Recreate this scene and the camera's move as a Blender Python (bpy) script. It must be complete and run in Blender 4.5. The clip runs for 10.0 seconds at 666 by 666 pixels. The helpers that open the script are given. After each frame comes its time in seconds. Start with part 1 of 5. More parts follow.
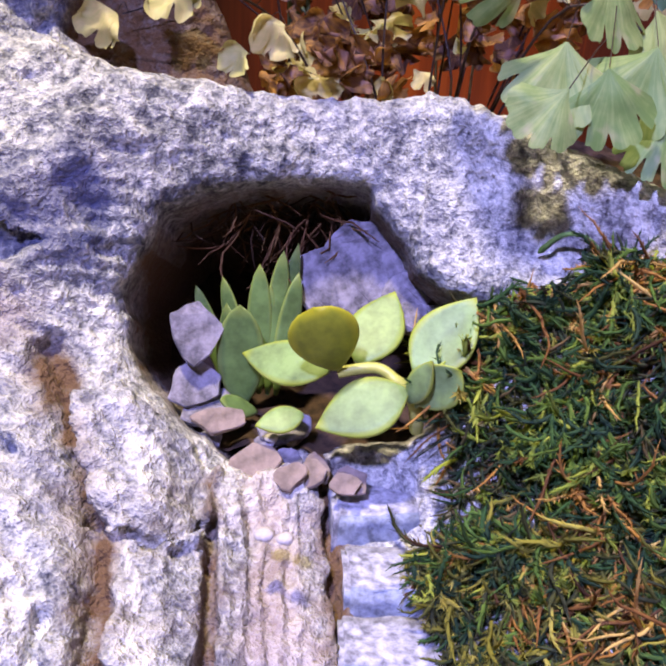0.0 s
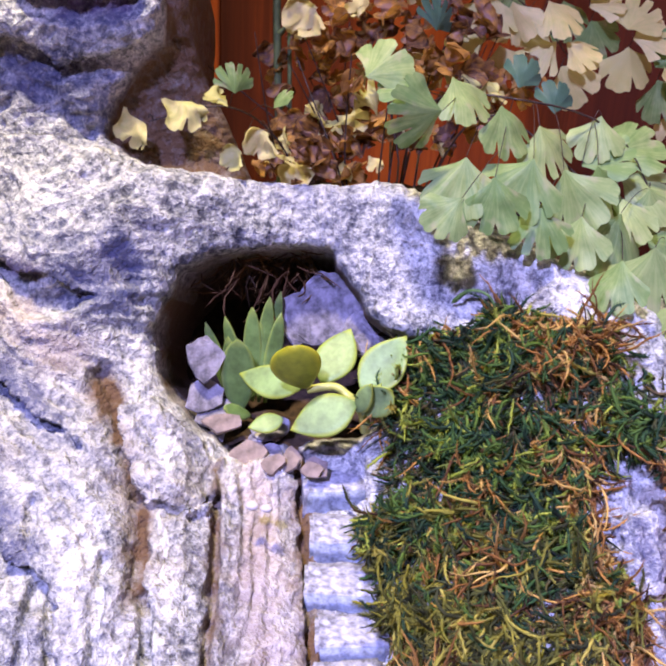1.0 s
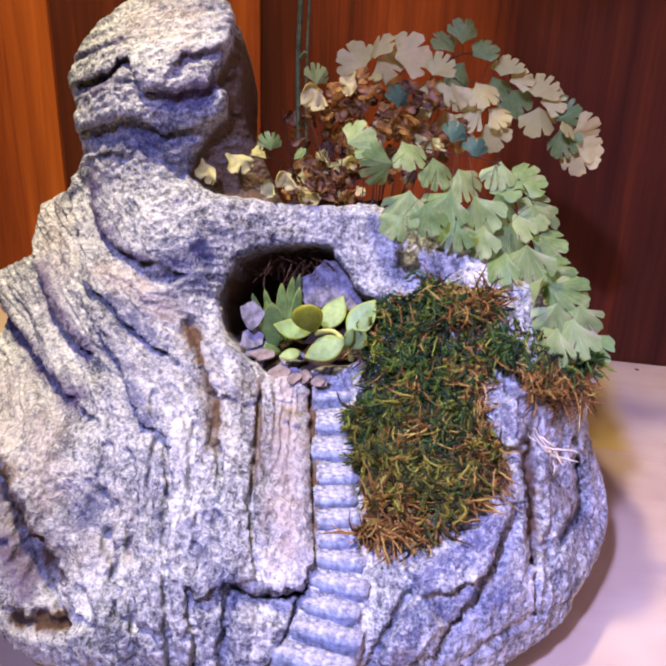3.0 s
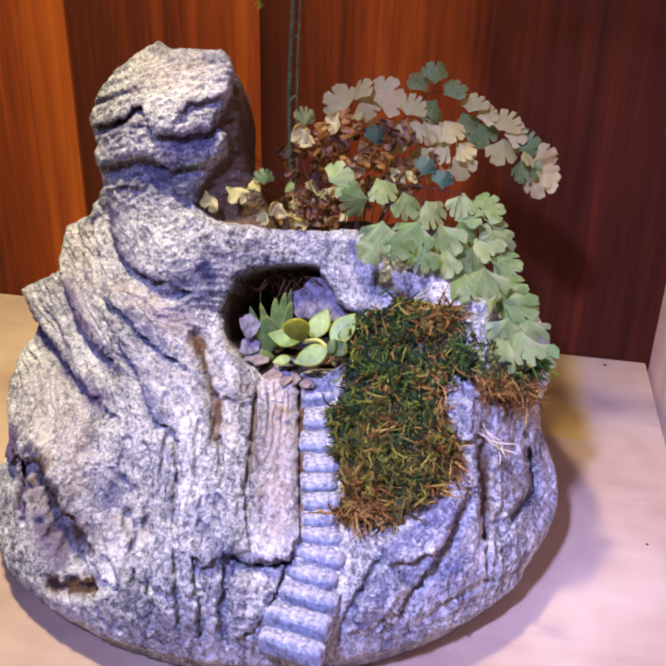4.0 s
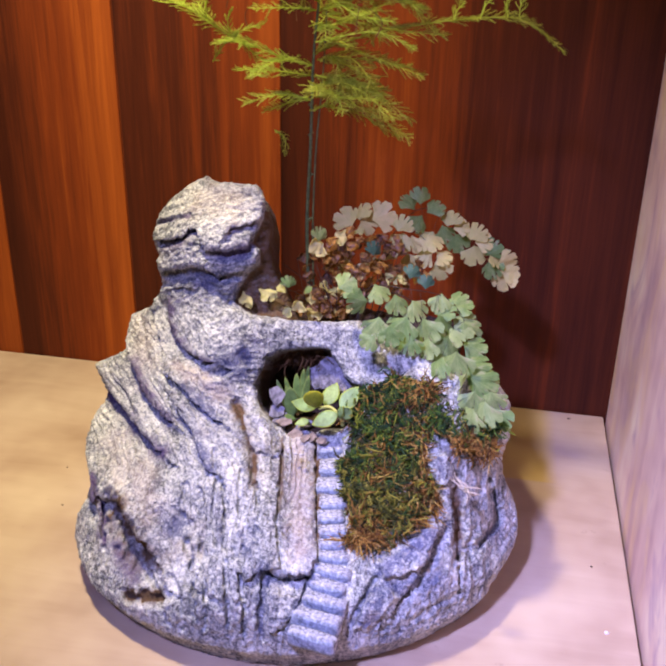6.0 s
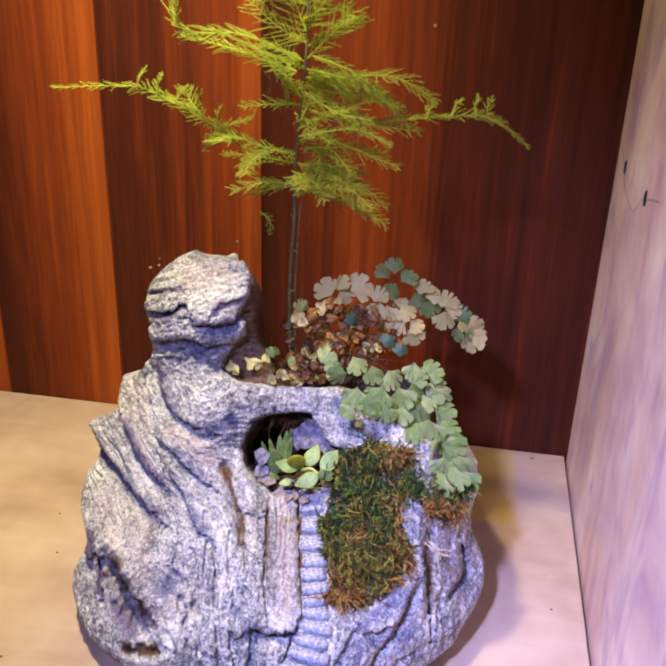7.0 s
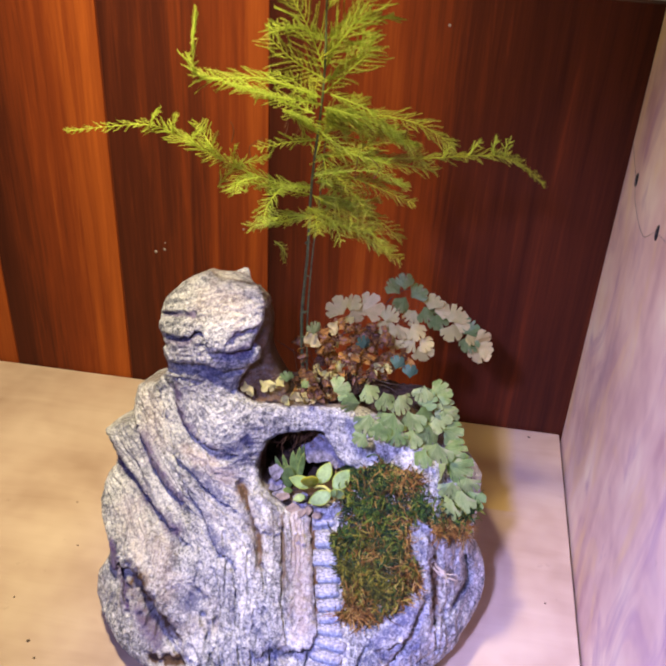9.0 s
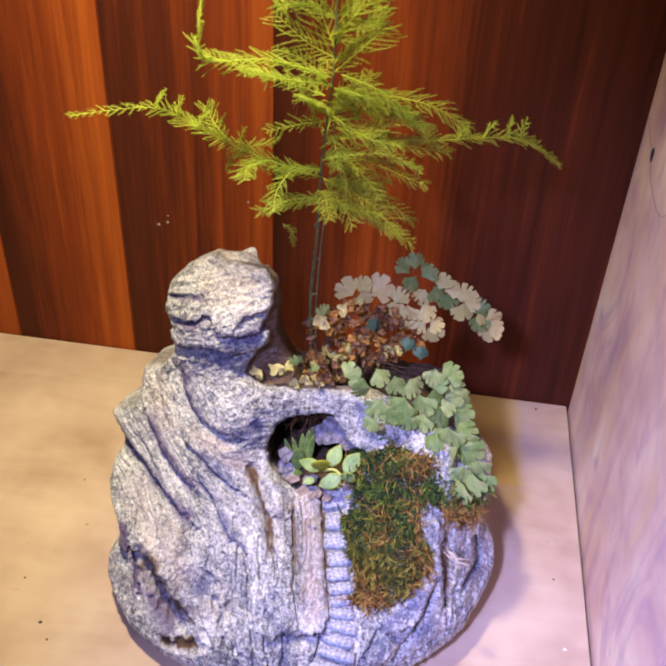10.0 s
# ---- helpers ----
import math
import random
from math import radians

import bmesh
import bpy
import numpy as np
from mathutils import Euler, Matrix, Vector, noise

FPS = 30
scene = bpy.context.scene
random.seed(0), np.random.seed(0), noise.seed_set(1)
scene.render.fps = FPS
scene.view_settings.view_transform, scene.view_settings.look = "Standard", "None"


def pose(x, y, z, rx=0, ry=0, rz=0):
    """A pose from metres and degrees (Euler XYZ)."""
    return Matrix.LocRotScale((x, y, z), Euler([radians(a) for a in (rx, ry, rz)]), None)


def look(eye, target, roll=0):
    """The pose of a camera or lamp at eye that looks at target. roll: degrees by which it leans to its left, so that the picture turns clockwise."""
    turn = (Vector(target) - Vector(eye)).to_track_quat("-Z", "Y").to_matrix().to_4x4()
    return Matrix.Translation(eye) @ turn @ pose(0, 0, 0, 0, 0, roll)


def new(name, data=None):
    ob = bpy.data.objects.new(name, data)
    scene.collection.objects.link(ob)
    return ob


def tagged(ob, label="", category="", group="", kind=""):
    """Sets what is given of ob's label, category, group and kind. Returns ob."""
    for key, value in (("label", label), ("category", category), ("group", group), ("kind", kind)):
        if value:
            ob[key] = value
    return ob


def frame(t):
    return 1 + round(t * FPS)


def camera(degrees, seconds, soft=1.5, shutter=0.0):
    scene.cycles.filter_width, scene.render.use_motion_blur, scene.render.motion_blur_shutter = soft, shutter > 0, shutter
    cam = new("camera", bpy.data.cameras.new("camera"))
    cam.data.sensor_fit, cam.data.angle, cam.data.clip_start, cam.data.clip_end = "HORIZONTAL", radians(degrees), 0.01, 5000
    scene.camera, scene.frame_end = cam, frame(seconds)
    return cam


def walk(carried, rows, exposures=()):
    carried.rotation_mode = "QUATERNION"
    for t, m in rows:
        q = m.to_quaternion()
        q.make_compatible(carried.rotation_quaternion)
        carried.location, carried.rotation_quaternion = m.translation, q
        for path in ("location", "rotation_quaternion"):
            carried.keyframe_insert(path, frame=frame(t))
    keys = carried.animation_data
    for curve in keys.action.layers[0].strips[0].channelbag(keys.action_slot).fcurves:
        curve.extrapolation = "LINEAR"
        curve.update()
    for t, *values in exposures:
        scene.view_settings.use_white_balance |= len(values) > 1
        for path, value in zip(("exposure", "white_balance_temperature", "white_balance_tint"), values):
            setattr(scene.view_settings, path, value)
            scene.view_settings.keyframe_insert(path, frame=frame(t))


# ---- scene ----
cam = camera(41.4, 10.0, soft=2.5)
PATH = [
    (0, (0.003, -0.17, 0.212), (-0.187, 1.661, -0.569), 3.7),
    (0.5, (0.016, -0.194, 0.233), (-0.175, 1.62, -0.588), 3.3),
    (1, (0.021, -0.229, 0.257), (-0.193, 1.573, -0.585), 3.2),
    (1.5, (0.031, -0.265, 0.27), (-0.201, 1.528, -0.585), 3.0),
    (2, (0.042, -0.298, 0.286), (-0.211, 1.488, -0.578), 2.7),
    (2.5, (0.055, -0.338, 0.288), (-0.233, 1.457, -0.545), 2.4),
    (3.8, (0.076, -0.425, 0.358), (-0.245, 1.331, -0.544), 1.4),
    (4, (0.085, -0.431, 0.358), (-0.245, 1.326, -0.538), 1.4),
    (4.5, (0.098, -0.451, 0.38), (-0.249, 1.312, -0.499), 1.1),
    (5, (0.1, -0.489, 0.402), (-0.259, 1.279, -0.461), 0.8),
    (6.3, (0.106, -0.568, 0.462), (-0.233, 1.226, -0.355), 1.2),
    (6.5, (0.103, -0.574, 0.475), (-0.217, 1.223, -0.344), 1.4),
    (7, (0.098, -0.574, 0.524), (-0.18, 1.216, -0.323), 2.0),
    (7.5, (0.086, -0.569, 0.547), (-0.172, 1.183, -0.383), 2.2),
    (8, (0.079, -0.56, 0.57), (-0.152, 1.14, -0.459), 2.6),
    (8.5, (0.07, -0.546, 0.602), (-0.147, 1.116, -0.49), 2.9),
    (9, (0.063, -0.532, 0.638), (-0.146, 1.125, -0.462), 3.1),
    (9.5, (0.053, -0.515, 0.644), (-0.145, 1.111, -0.505), 3.0),
    (10, (0.048, -0.508, 0.656), (-0.139, 1.081, -0.544), 3.1),
]
walk(cam, [(t, look(eye, target, roll)) for t, eye, target, roll in PATH], [(0.0, -0.02), (1.0, 0.10), (2.0, -0.12), (2.5, -0.04), (4.0, -0.14), (10.0, -0.14)])

# ---- light ----
world = bpy.data.worlds.new("room_air")
scene.world = world
world.use_nodes = True
world.node_tree.nodes["Background"].inputs[0].default_value = (0.62, 0.60, 0.75, 1)
world.node_tree.nodes["Background"].inputs[1].default_value = 0.06


def lamp(name, eye, target, watts, colour, size):
    data = bpy.data.lights.new(name, "AREA")
    data.energy, data.color, data.shape, data.size = watts, colour, "DISK", size
    ob = new(name, data)
    ob.matrix_world = look(eye, target)
    return ob


warm = lamp("warm_lamp", (-0.19, -0.09, 0.94), (-0.33, 0.09, 0.0), 5.6, (1.0, 0.84, 0.57), 0.07)
warm.data.spread = radians(112)
cool = lamp("cool_lamp", (-0.14, -0.64, 0.86), (0.25, -0.03, 0.0), 2.75, (0.41, 0.41, 1.0), 0.07)
cool.data.spread = radians(53)

# ---- materials ----


class Mat:
    """A node material with short calls for its nodes."""

    def __init__(self, name, rough=0.7, metal=0.0):
        self.m = bpy.data.materials.new(name)
        self.m.use_nodes = True
        self.t = self.m.node_tree
        self.b = self.t.nodes["Principled BSDF"]
        self.b.inputs["Roughness"].default_value = rough
        self.b.inputs["Metallic"].default_value = metal

    def node(self, kind):
        return self.t.nodes.new(kind)

    def link(self, a, b):
        self.t.links.new(a, b)

    def coords(self, which="Object", scale=(1, 1, 1), rot=(0, 0, 0)):
        c = self.node("ShaderNodeTexCoord")
        m = self.node("ShaderNodeMapping")
        m.inputs["Scale"].default_value = scale
        m.inputs["Rotation"].default_value = rot
        self.link(c.outputs[which], m.inputs["Vector"])
        return m.outputs["Vector"]

    def noise(self, vec, scale, detail=3.0, rough=0.55, distort=0.0):
        n = self.node("ShaderNodeTexNoise")
        n.inputs["Scale"].default_value = scale
        n.inputs["Detail"].default_value = detail
        n.inputs["Roughness"].default_value = rough
        n.inputs["Distortion"].default_value = distort
        self.link(vec, n.inputs["Vector"])
        return n.outputs["Fac"]

    def ramp(self, fac, stops):
        r = self.node("ShaderNodeValToRGB")
        els = r.color_ramp.elements
        while len(els) < len(stops):
            els.new(0.5)
        for e, (pos, col) in zip(els, stops):
            e.position = pos
            e.color = (*col, 1) if len(col) == 3 else col
        self.link(fac, r.inputs[0])
        return r.outputs["Color"]

    def grey(self, fac, lo, hi):
        n = self.node("ShaderNodeMapRange")
        n.inputs[1].default_value, n.inputs[2].default_value = lo, hi
        self.link(fac, n.inputs[0])
        return n.outputs[0]

    def mix(self, fac, a, b, mode="MIX"):
        n = self.node("ShaderNodeMix")
        n.data_type, n.blend_type = "RGBA", mode
        for sock, v in ((n.inputs[0], fac), (n.inputs[6], a), (n.inputs[7], b)):
            if isinstance(v, (int, float)):
                sock.default_value = v
            elif isinstance(v, tuple):
                sock.default_value = (*v, 1)
            else:
                self.link(v, sock)
        return n.outputs[2]

    def math(self, op, a, b=0.0):
        n = self.node("ShaderNodeMath")
        n.operation = op
        for sock, v in zip(n.inputs, (a, b)):
            if isinstance(v, (int, float)):
                sock.default_value = v
            else:
                self.link(v, sock)
        return n.outputs[0]

    def random(self):
        return self.node("ShaderNodeObjectInfo").outputs["Random"]

    def island(self):
        return self.node("ShaderNodeNewGeometry").outputs["Random Per Island"]

    def bump(self, height, strength=0.5, distance=0.001):
        n = self.node("ShaderNodeBump")
        n.inputs["Strength"].default_value = strength
        n.inputs["Distance"].default_value = distance
        self.link(height, n.inputs["Height"])
        self.link(n.outputs[0], self.b.inputs["Normal"])

    def colour(self, c):
        if isinstance(c, tuple):
            self.b.inputs["Base Color"].default_value = (*c, 1)
        else:
            self.link(c, self.b.inputs["Base Color"])
        return self

    def rough(self, fac):
        self.link(fac, self.b.inputs["Roughness"])


def make_rock():
    m = Mat("painted_stone_resin", 0.88)
    flow = m.coords("UV", (1, 1, 1))

    def along(sx, sy, detail, rough, distort):
        vec = m.node("ShaderNodeMapping")
        vec.inputs["Scale"].default_value = (sx, sy, 1)
        m.link(flow, vec.inputs["Vector"])
        return m.noise(vec.outputs[0], 1.0, detail, rough, distort)

    streak = along(330, 110, 4.0, 0.65, 0.3)
    vein = along(95, 16, 4.0, 0.7, 0.4)
    ob = m.coords("Object")
    grain = m.noise(ob, 560, 3.0, 0.8)
    crust = m.noise(ob, 225, 3.0, 0.75)
    patch = m.noise(ob, 30, 4.0, 0.65)
    tone = m.math("ADD", m.math("MULTIPLY", streak, 0.14), m.math("MULTIPLY", grain, 0.42))
    tone = m.math("ADD", tone, m.math("MULTIPLY", crust, 0.42))
    tone = m.math("ADD", tone, m.math("MULTIPLY", m.math("SUBTRACT", patch, 0.16), 0.28))
    tone = m.math("ADD", tone, m.math("MULTIPLY", m.math("SUBTRACT", vein, 0.5), 0.26))
    stone = m.ramp(tone, [(0.455, (0.050, 0.052, 0.074)), (0.525, (0.20, 0.205, 0.215)), (0.60, (0.44, 0.445, 0.435)), (0.70, (0.80, 0.79, 0.73))])

    def pair(name):
        dirt = m.node("ShaderNodeUVMap")
        dirt.uv_map = name
        sep = m.node("ShaderNodeSeparateXYZ")
        m.link(dirt.outputs[0], sep.inputs[0])
        return sep.outputs

    broken = m.grey(crust, 0.30, 0.62)
    worn = m.math("ADD", m.math("MULTIPLY", broken, 0.5), 0.5)
    # painted thinly: slate-blue shade, beige lamp warmth; then brown dirt in some cracks, violet shade in some folds
    painted_light = pair("Wash")
    rub = m.grey(tone, 0.72, 0.56)
    stone = m.mix(m.math("MULTIPLY", painted_light[0], m.math("ADD", m.math("MULTIPLY", rub, 0.65), 0.35)), stone, (0.055, 0.065, 0.16))
    stone = m.mix(m.math("MULTIPLY", painted_light[1], 0.6), stone, (0.52, 0.40, 0.33))
    tint = m.grey(m.noise(ob, 22, 2.0, 0.5), 0.50, 0.66)
    stone = m.mix(m.math("MULTIPLY", tint, 0.20), stone, (0.24, 0.23, 0.38))
    rust = m.grey(m.noise(ob, 17, 4.0, 0.65), 0.60, 0.72)
    stone = m.mix(m.math("MULTIPLY", rust, 0.35), stone, (0.42, 0.33, 0.25))
    dirt = pair("Stain")
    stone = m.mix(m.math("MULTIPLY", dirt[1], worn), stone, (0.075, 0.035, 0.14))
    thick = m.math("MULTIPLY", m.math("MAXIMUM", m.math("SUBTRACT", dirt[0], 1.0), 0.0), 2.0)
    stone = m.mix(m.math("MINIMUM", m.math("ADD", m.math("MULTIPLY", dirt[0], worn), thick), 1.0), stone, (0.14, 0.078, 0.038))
    # above 1.0 the brown nears black: shade of hollows and cave as colour
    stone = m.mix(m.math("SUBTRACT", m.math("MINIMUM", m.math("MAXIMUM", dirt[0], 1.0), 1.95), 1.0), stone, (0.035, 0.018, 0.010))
    m.colour(stone)
    m.bump(m.math("ADD", m.math("ADD", m.math("MULTIPLY", grain, 0.6), crust), m.math("MULTIPLY", streak, 0.4)), 1.0, 0.0022)
    return m.m


def make_wood_panel():
    m = Mat("red_wood_veneer", 0.55)
    m.b.inputs["Specular IOR Level"].default_value = 0.15
    uvs = m.coords("UV")
    v = m.node("ShaderNodeMapping")
    v.inputs["Scale"].default_value = (60, 2.2, 1)
    m.link(uvs, v.inputs["Vector"])
    n = m.node("ShaderNodeCombineXYZ")
    m.link(m.math("MULTIPLY", m.random(), 37.0), n.inputs[2])
    add = m.node("ShaderNodeVectorMath")
    add.operation = "ADD"
    m.link(v.outputs[0], add.inputs[0])
    m.link(n.outputs[0], add.inputs[1])
    broad = m.noise(add.outputs[0], 0.55, 2.0, 0.5, 1.2)
    fine = m.noise(add.outputs[0], 4.0, 4.0, 0.7, 0.6)
    sep = m.node("ShaderNodeSeparateXYZ")
    m.link(uvs, sep.inputs[0])
    # veneer tones across the boards; the far right also holds painted shade
    band = m.ramp(m.grey(sep.outputs[0], -0.6, 0.25), [((x + 0.6) / 0.85, (0.5 + g,) * 3) for x, g in (
        (-0.6, -0.12), (-0.4235, 0.14), (-0.4225, -0.10), (-0.2805, 0.20), (-0.2795, -0.14), (-0.19, 0.0), (-0.1135, 0.16), (-0.1125, -0.16), (-0.06, -0.02), (0.0, 0.11), (0.05, 0.03), (0.09, -0.10), (0.23, -0.15))])
    across = m.math("SUBTRACT", band, 0.5)
    tone = m.math("ADD", m.math("ADD", m.math("MULTIPLY", broad, 0.34), m.math("MULTIPLY", fine, 0.26)), m.math("ADD", across, 0.225))
    m.colour(m.ramp(tone, [(0.28, (0.026, 0.006, 0.004)), (0.46, (0.082, 0.017, 0.007)), (0.60, (0.21, 0.040, 0.009)), (0.80, (0.44, 0.105, 0.016))]))
    m.bump(fine, 0.12, 0.0005)
    return m.m


def make_plywood(name, tint, run=(5, 34), share=0.22):
    m = Mat(name, 0.55)
    v = m.coords("UV", (1, 1, 1))
    mp = m.node("ShaderNodeMapping")
    mp.inputs["Scale"].default_value = (*run, 1)
    m.link(v, mp.inputs["Vector"])
    grain = m.noise(mp.outputs[0], 1.2, 4.0, 0.6, 0.8)
    cloud = m.noise(v, 9, 3.0, 0.6)
    dirt = m.grey(m.noise(v, 42, 4.0, 0.7), 0.66, 0.76)
    tone = m.math("ADD", m.math("MULTIPLY", grain, share), m.math("MULTIPLY", cloud, 1.0 - share))
    lo, mid, hi = tint
    c = m.ramp(tone, [(0.34, lo), (0.5, mid), (0.66, hi)])
    c = m.mix(m.math("MULTIPLY", dirt, 0.35), c, (0.22, 0.15, 0.11))
    if share < 0.3:
        # painted pool of warm light behind the planter, where the cool light is missing
        sep = m.node("ShaderNodeSeparateXYZ")
        m.link(v, sep.inputs[0])
        warm_pool = m.math("MULTIPLY", m.grey(sep.outputs[0], 0.178, 0.164), m.math("MULTIPLY", m.grey(sep.outputs[0], -0.02, 0.02), m.grey(sep.outputs[1], 0.1415, 0.1435)))
        c = m.mix(m.math("MULTIPLY", warm_pool, 0.8), c, (0.52, 0.36, 0.10))
    if share > 0.3:
        # rubbed violet and ochre stains along the grain
        slow = m.node("ShaderNodeMapping")
        slow.inputs["Scale"].default_value = (9, 4.5, 1)
        slow.inputs["Rotation"].default_value = (0, 0, radians(14))
        m.link(v, slow.inputs["Vector"])
        rub = m.noise(slow.outputs[0], 1.3, 4.0, 0.6, 1.0)
        c = m.mix(m.math("MULTIPLY", m.grey(rub, 0.54, 0.66), 0.55), c, (0.30, 0.15, 0.30))
        c = m.mix(m.math("MULTIPLY", m.grey(rub, 0.46, 0.34), 0.55), c, (0.72, 0.52, 0.24))
    m.colour(c)
    m.bump(grain, 0.1, 0.0006)
    return m.m


def make_leaf(name, lo, hi, edge=None, rough=0.55, translucent=0.36):
    m = Mat(name, rough)
    r = m.random()
    ob = m.coords("Object")
    fan = m.node("ShaderNodeMapping")
    fan.inputs["Scale"].default_value = (26, 1.5, 1)
    m.link(m.coords("UV"), fan.inputs["Vector"])
    vein = m.math("ADD", m.math("MULTIPLY", m.noise(fan.outputs[0], 1.0, 2.0, 0.6), 0.5), m.math("MULTIPLY", m.noise(ob, 3.0, 3.0, 0.6), 0.5))
    c = m.mix(m.math("ADD", m.math("MULTIPLY", r, 0.75), m.math("MULTIPLY", m.math("SUBTRACT", vein, 0.5), 2.6)), lo, hi)
    if edge:
        blot = m.grey(m.noise(ob, 2.2, 2.0, 0.5), 0.54, 0.68)
        c = m.mix(m.math("MULTIPLY", blot, 0.7), c, edge)
    m.colour(c)
    m.b.inputs["Subsurface Weight"].default_value = 0.0
    tr = m.node("ShaderNodeBsdfTranslucent")
    m.link(c, tr.inputs[0])
    mx = m.node("ShaderNodeMixShader")
    mx.inputs[0].default_value = translucent
    out = m.t.nodes["Material Output"]
    m.link(m.b.outputs[0], mx.inputs[1])
    m.link(tr.outputs[0], mx.inputs[2])
    m.link(mx.outputs[0], out.inputs[0])
    m.bump(vein, 0.08, 0.0004)
    return m.m


def make_strands(name, stops, rough=0.85, translucent=0.0):
    m = Mat(name, rough)
    c = m.ramp(m.island(), stops)
    m.colour(c)
    if translucent:
        tr = m.node("ShaderNodeBsdfTranslucent")
        m.link(c, tr.inputs[0])
        mx = m.node("ShaderNodeMixShader")
        mx.inputs[0].default_value = translucent
        m.link(m.b.outputs[0], mx.inputs[1])
        m.link(tr.outputs[0], mx.inputs[2])
        m.link(mx.outputs[0], m.t.nodes["Material Output"].inputs[0])
    return m.m


def make_plain(name, colour, rough=0.7, spread=0.25, scale=120.0, metal=0.0):
    m = Mat(name, rough, metal)
    ob = m.coords("Object")
    n = m.noise(ob, scale, 4.0, 0.65)
    dark = tuple(v * (1 - spread) for v in colour)
    lite = tuple(min(1.0, v * (1 + spread)) for v in colour)
    m.colour(m.ramp(n, [(0.35, dark), (0.65, lite)]))
    m.bump(n, 0.4, 0.0008)
    return m.m


ROCK = make_rock()
PANEL = make_wood_panel()
PLY = make_plywood("plywood_floor", ((0.37, 0.255, 0.175), (0.47, 0.345, 0.245), (0.56, 0.435, 0.315)))
PLY_SIDE = make_plywood("plywood_side", ((0.42, 0.24, 0.24), (0.66, 0.47, 0.40), (0.80, 0.68, 0.52)), (11, 2.4), 0.4)
ROOM = make_plain("dark_unseen_room", (0.12, 0.10, 0.09), 0.9, 0.06, 3.0)
PLASTER = make_plain("white_plaster", (0.78, 0.76, 0.74), 0.9, 0.06, 30.0)
PEBBLE = make_plain("chalky_pebble", (0.52, 0.48, 0.45), 0.9, 0.2, 300.0)
SPECK = make_plain("dull_paint_fleck", (0.34, 0.28, 0.24), 0.8, 0.2, 300.0)
THREAD = make_plain("grey_thread", (0.20, 0.18, 0.18), 0.8, 0.2, 300.0)
SOIL = make_plain("dark_potting_soil", (0.05, 0.028, 0.016), 0.95, 0.6, 260.0)
FLAKE = make_plain("grey_violet_slate", (0.20, 0.187, 0.225), 0.85, 0.6, 260.0)
FLAKE_BROWN = make_plain("brown_slate", (0.22, 0.17, 0.15), 0.85, 0.35, 220.0)
STEP = make_plain("pale_painted_step", (0.35, 0.35, 0.41), 0.88, 0.6, 330.0)
RISER = make_plain("blue_grey_riser", (0.25, 0.28, 0.36), 0.88, 0.5, 330.0)
IRON = make_plain("dark_iron", (0.03, 0.03, 0.035), 0.5, 0.3, 300.0, 0.6)
GREEN_LEAF = make_leaf("maidenhair_green", (0.16, 0.27, 0.075), (0.42, 0.50, 0.19), (0.46, 0.42, 0.24))
AGED_LEAF = make_leaf("maidenhair_fading", (0.58, 0.56, 0.20), (0.80, 0.66, 0.29), (0.52, 0.50, 0.15))
DEAD_LEAF = make_leaf("maidenhair_withered", (0.10, 0.042, 0.020), (0.74, 0.38, 0.07), (0.34, 0.20, 0.19), 0.7)
BLUE_LEAF = make_leaf("maidenhair_blue_green", (0.05, 0.12, 0.08), (0.09, 0.18, 0.11))
STEM_BLACK = make_plain("wiry_black_stem", (0.03, 0.016, 0.012), 0.5, 0.4, 300.0)
STEM_GREEN = make_plain("green_stem", (0.10, 0.13, 0.05), 0.6, 0.4, 200.0)
# one foliage colour in a lit copy and a darker shade-side copy
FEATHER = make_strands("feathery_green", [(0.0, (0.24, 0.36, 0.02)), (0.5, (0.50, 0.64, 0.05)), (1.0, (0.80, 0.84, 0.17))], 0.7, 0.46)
FEATHER_SHADED = make_strands("feathery_shaded_green", [(0.0, (0.18, 0.22, 0.015)), (0.6, (0.44, 0.50, 0.03)), (1.0, (0.68, 0.66, 0.09))], 0.7, 0.35)
MOSS_GREEN = make_strands("moss_green", [(0.0, (0.008, 0.030, 0.012)), (0.5, (0.024, 0.075, 0.012)), (0.8, (0.095, 0.165, 0.012)), (1.0, (0.33, 0.37, 0.04))])
MOSS_OLIVE = make_strands("moss_olive", [(0.0, (0.018, 0.022, 0.005)), (0.4, (0.075, 0.080, 0.008)), (0.8, (0.21, 0.19, 0.016)), (1.0, (0.44, 0.37, 0.06))])
# darkened moss colour that stands for the shade between shoots
MOSS_SHADE = make_strands("moss_shaded_mat", [(0.0, (0.008, 0.012, 0.004)), (0.5, (0.02, 0.035, 0.008)), (0.8, (0.07, 0.06, 0.015)), (1.0, (0.12, 0.07, 0.02))])
MOSS_BROWN = make_strands("moss_brown", [(0.0, (0.06, 0.022, 0.005)), (0.4, (0.25, 0.105, 0.018)), (0.7, (0.42, 0.21, 0.040)), (1.0, (0.60, 0.41, 0.11))])

# ---- building blocks ----


def mesh_object(name, bm, material, parent=None, label="", smooth=True):
    me = bpy.data.meshes.new(name)
    bm.to_mesh(me)
    bm.free()
    for p in me.polygons:
        p.use_smooth = smooth
    me.materials.append(material)
    ob = new(name, me)
    if parent is not None:
        ob.parent = parent
    if label:
        tagged(ob, label)
    return ob


def part(name, bm, material, parent, label="", smooth=True):
    return mesh_object(name, bm, material, parent, label, smooth)


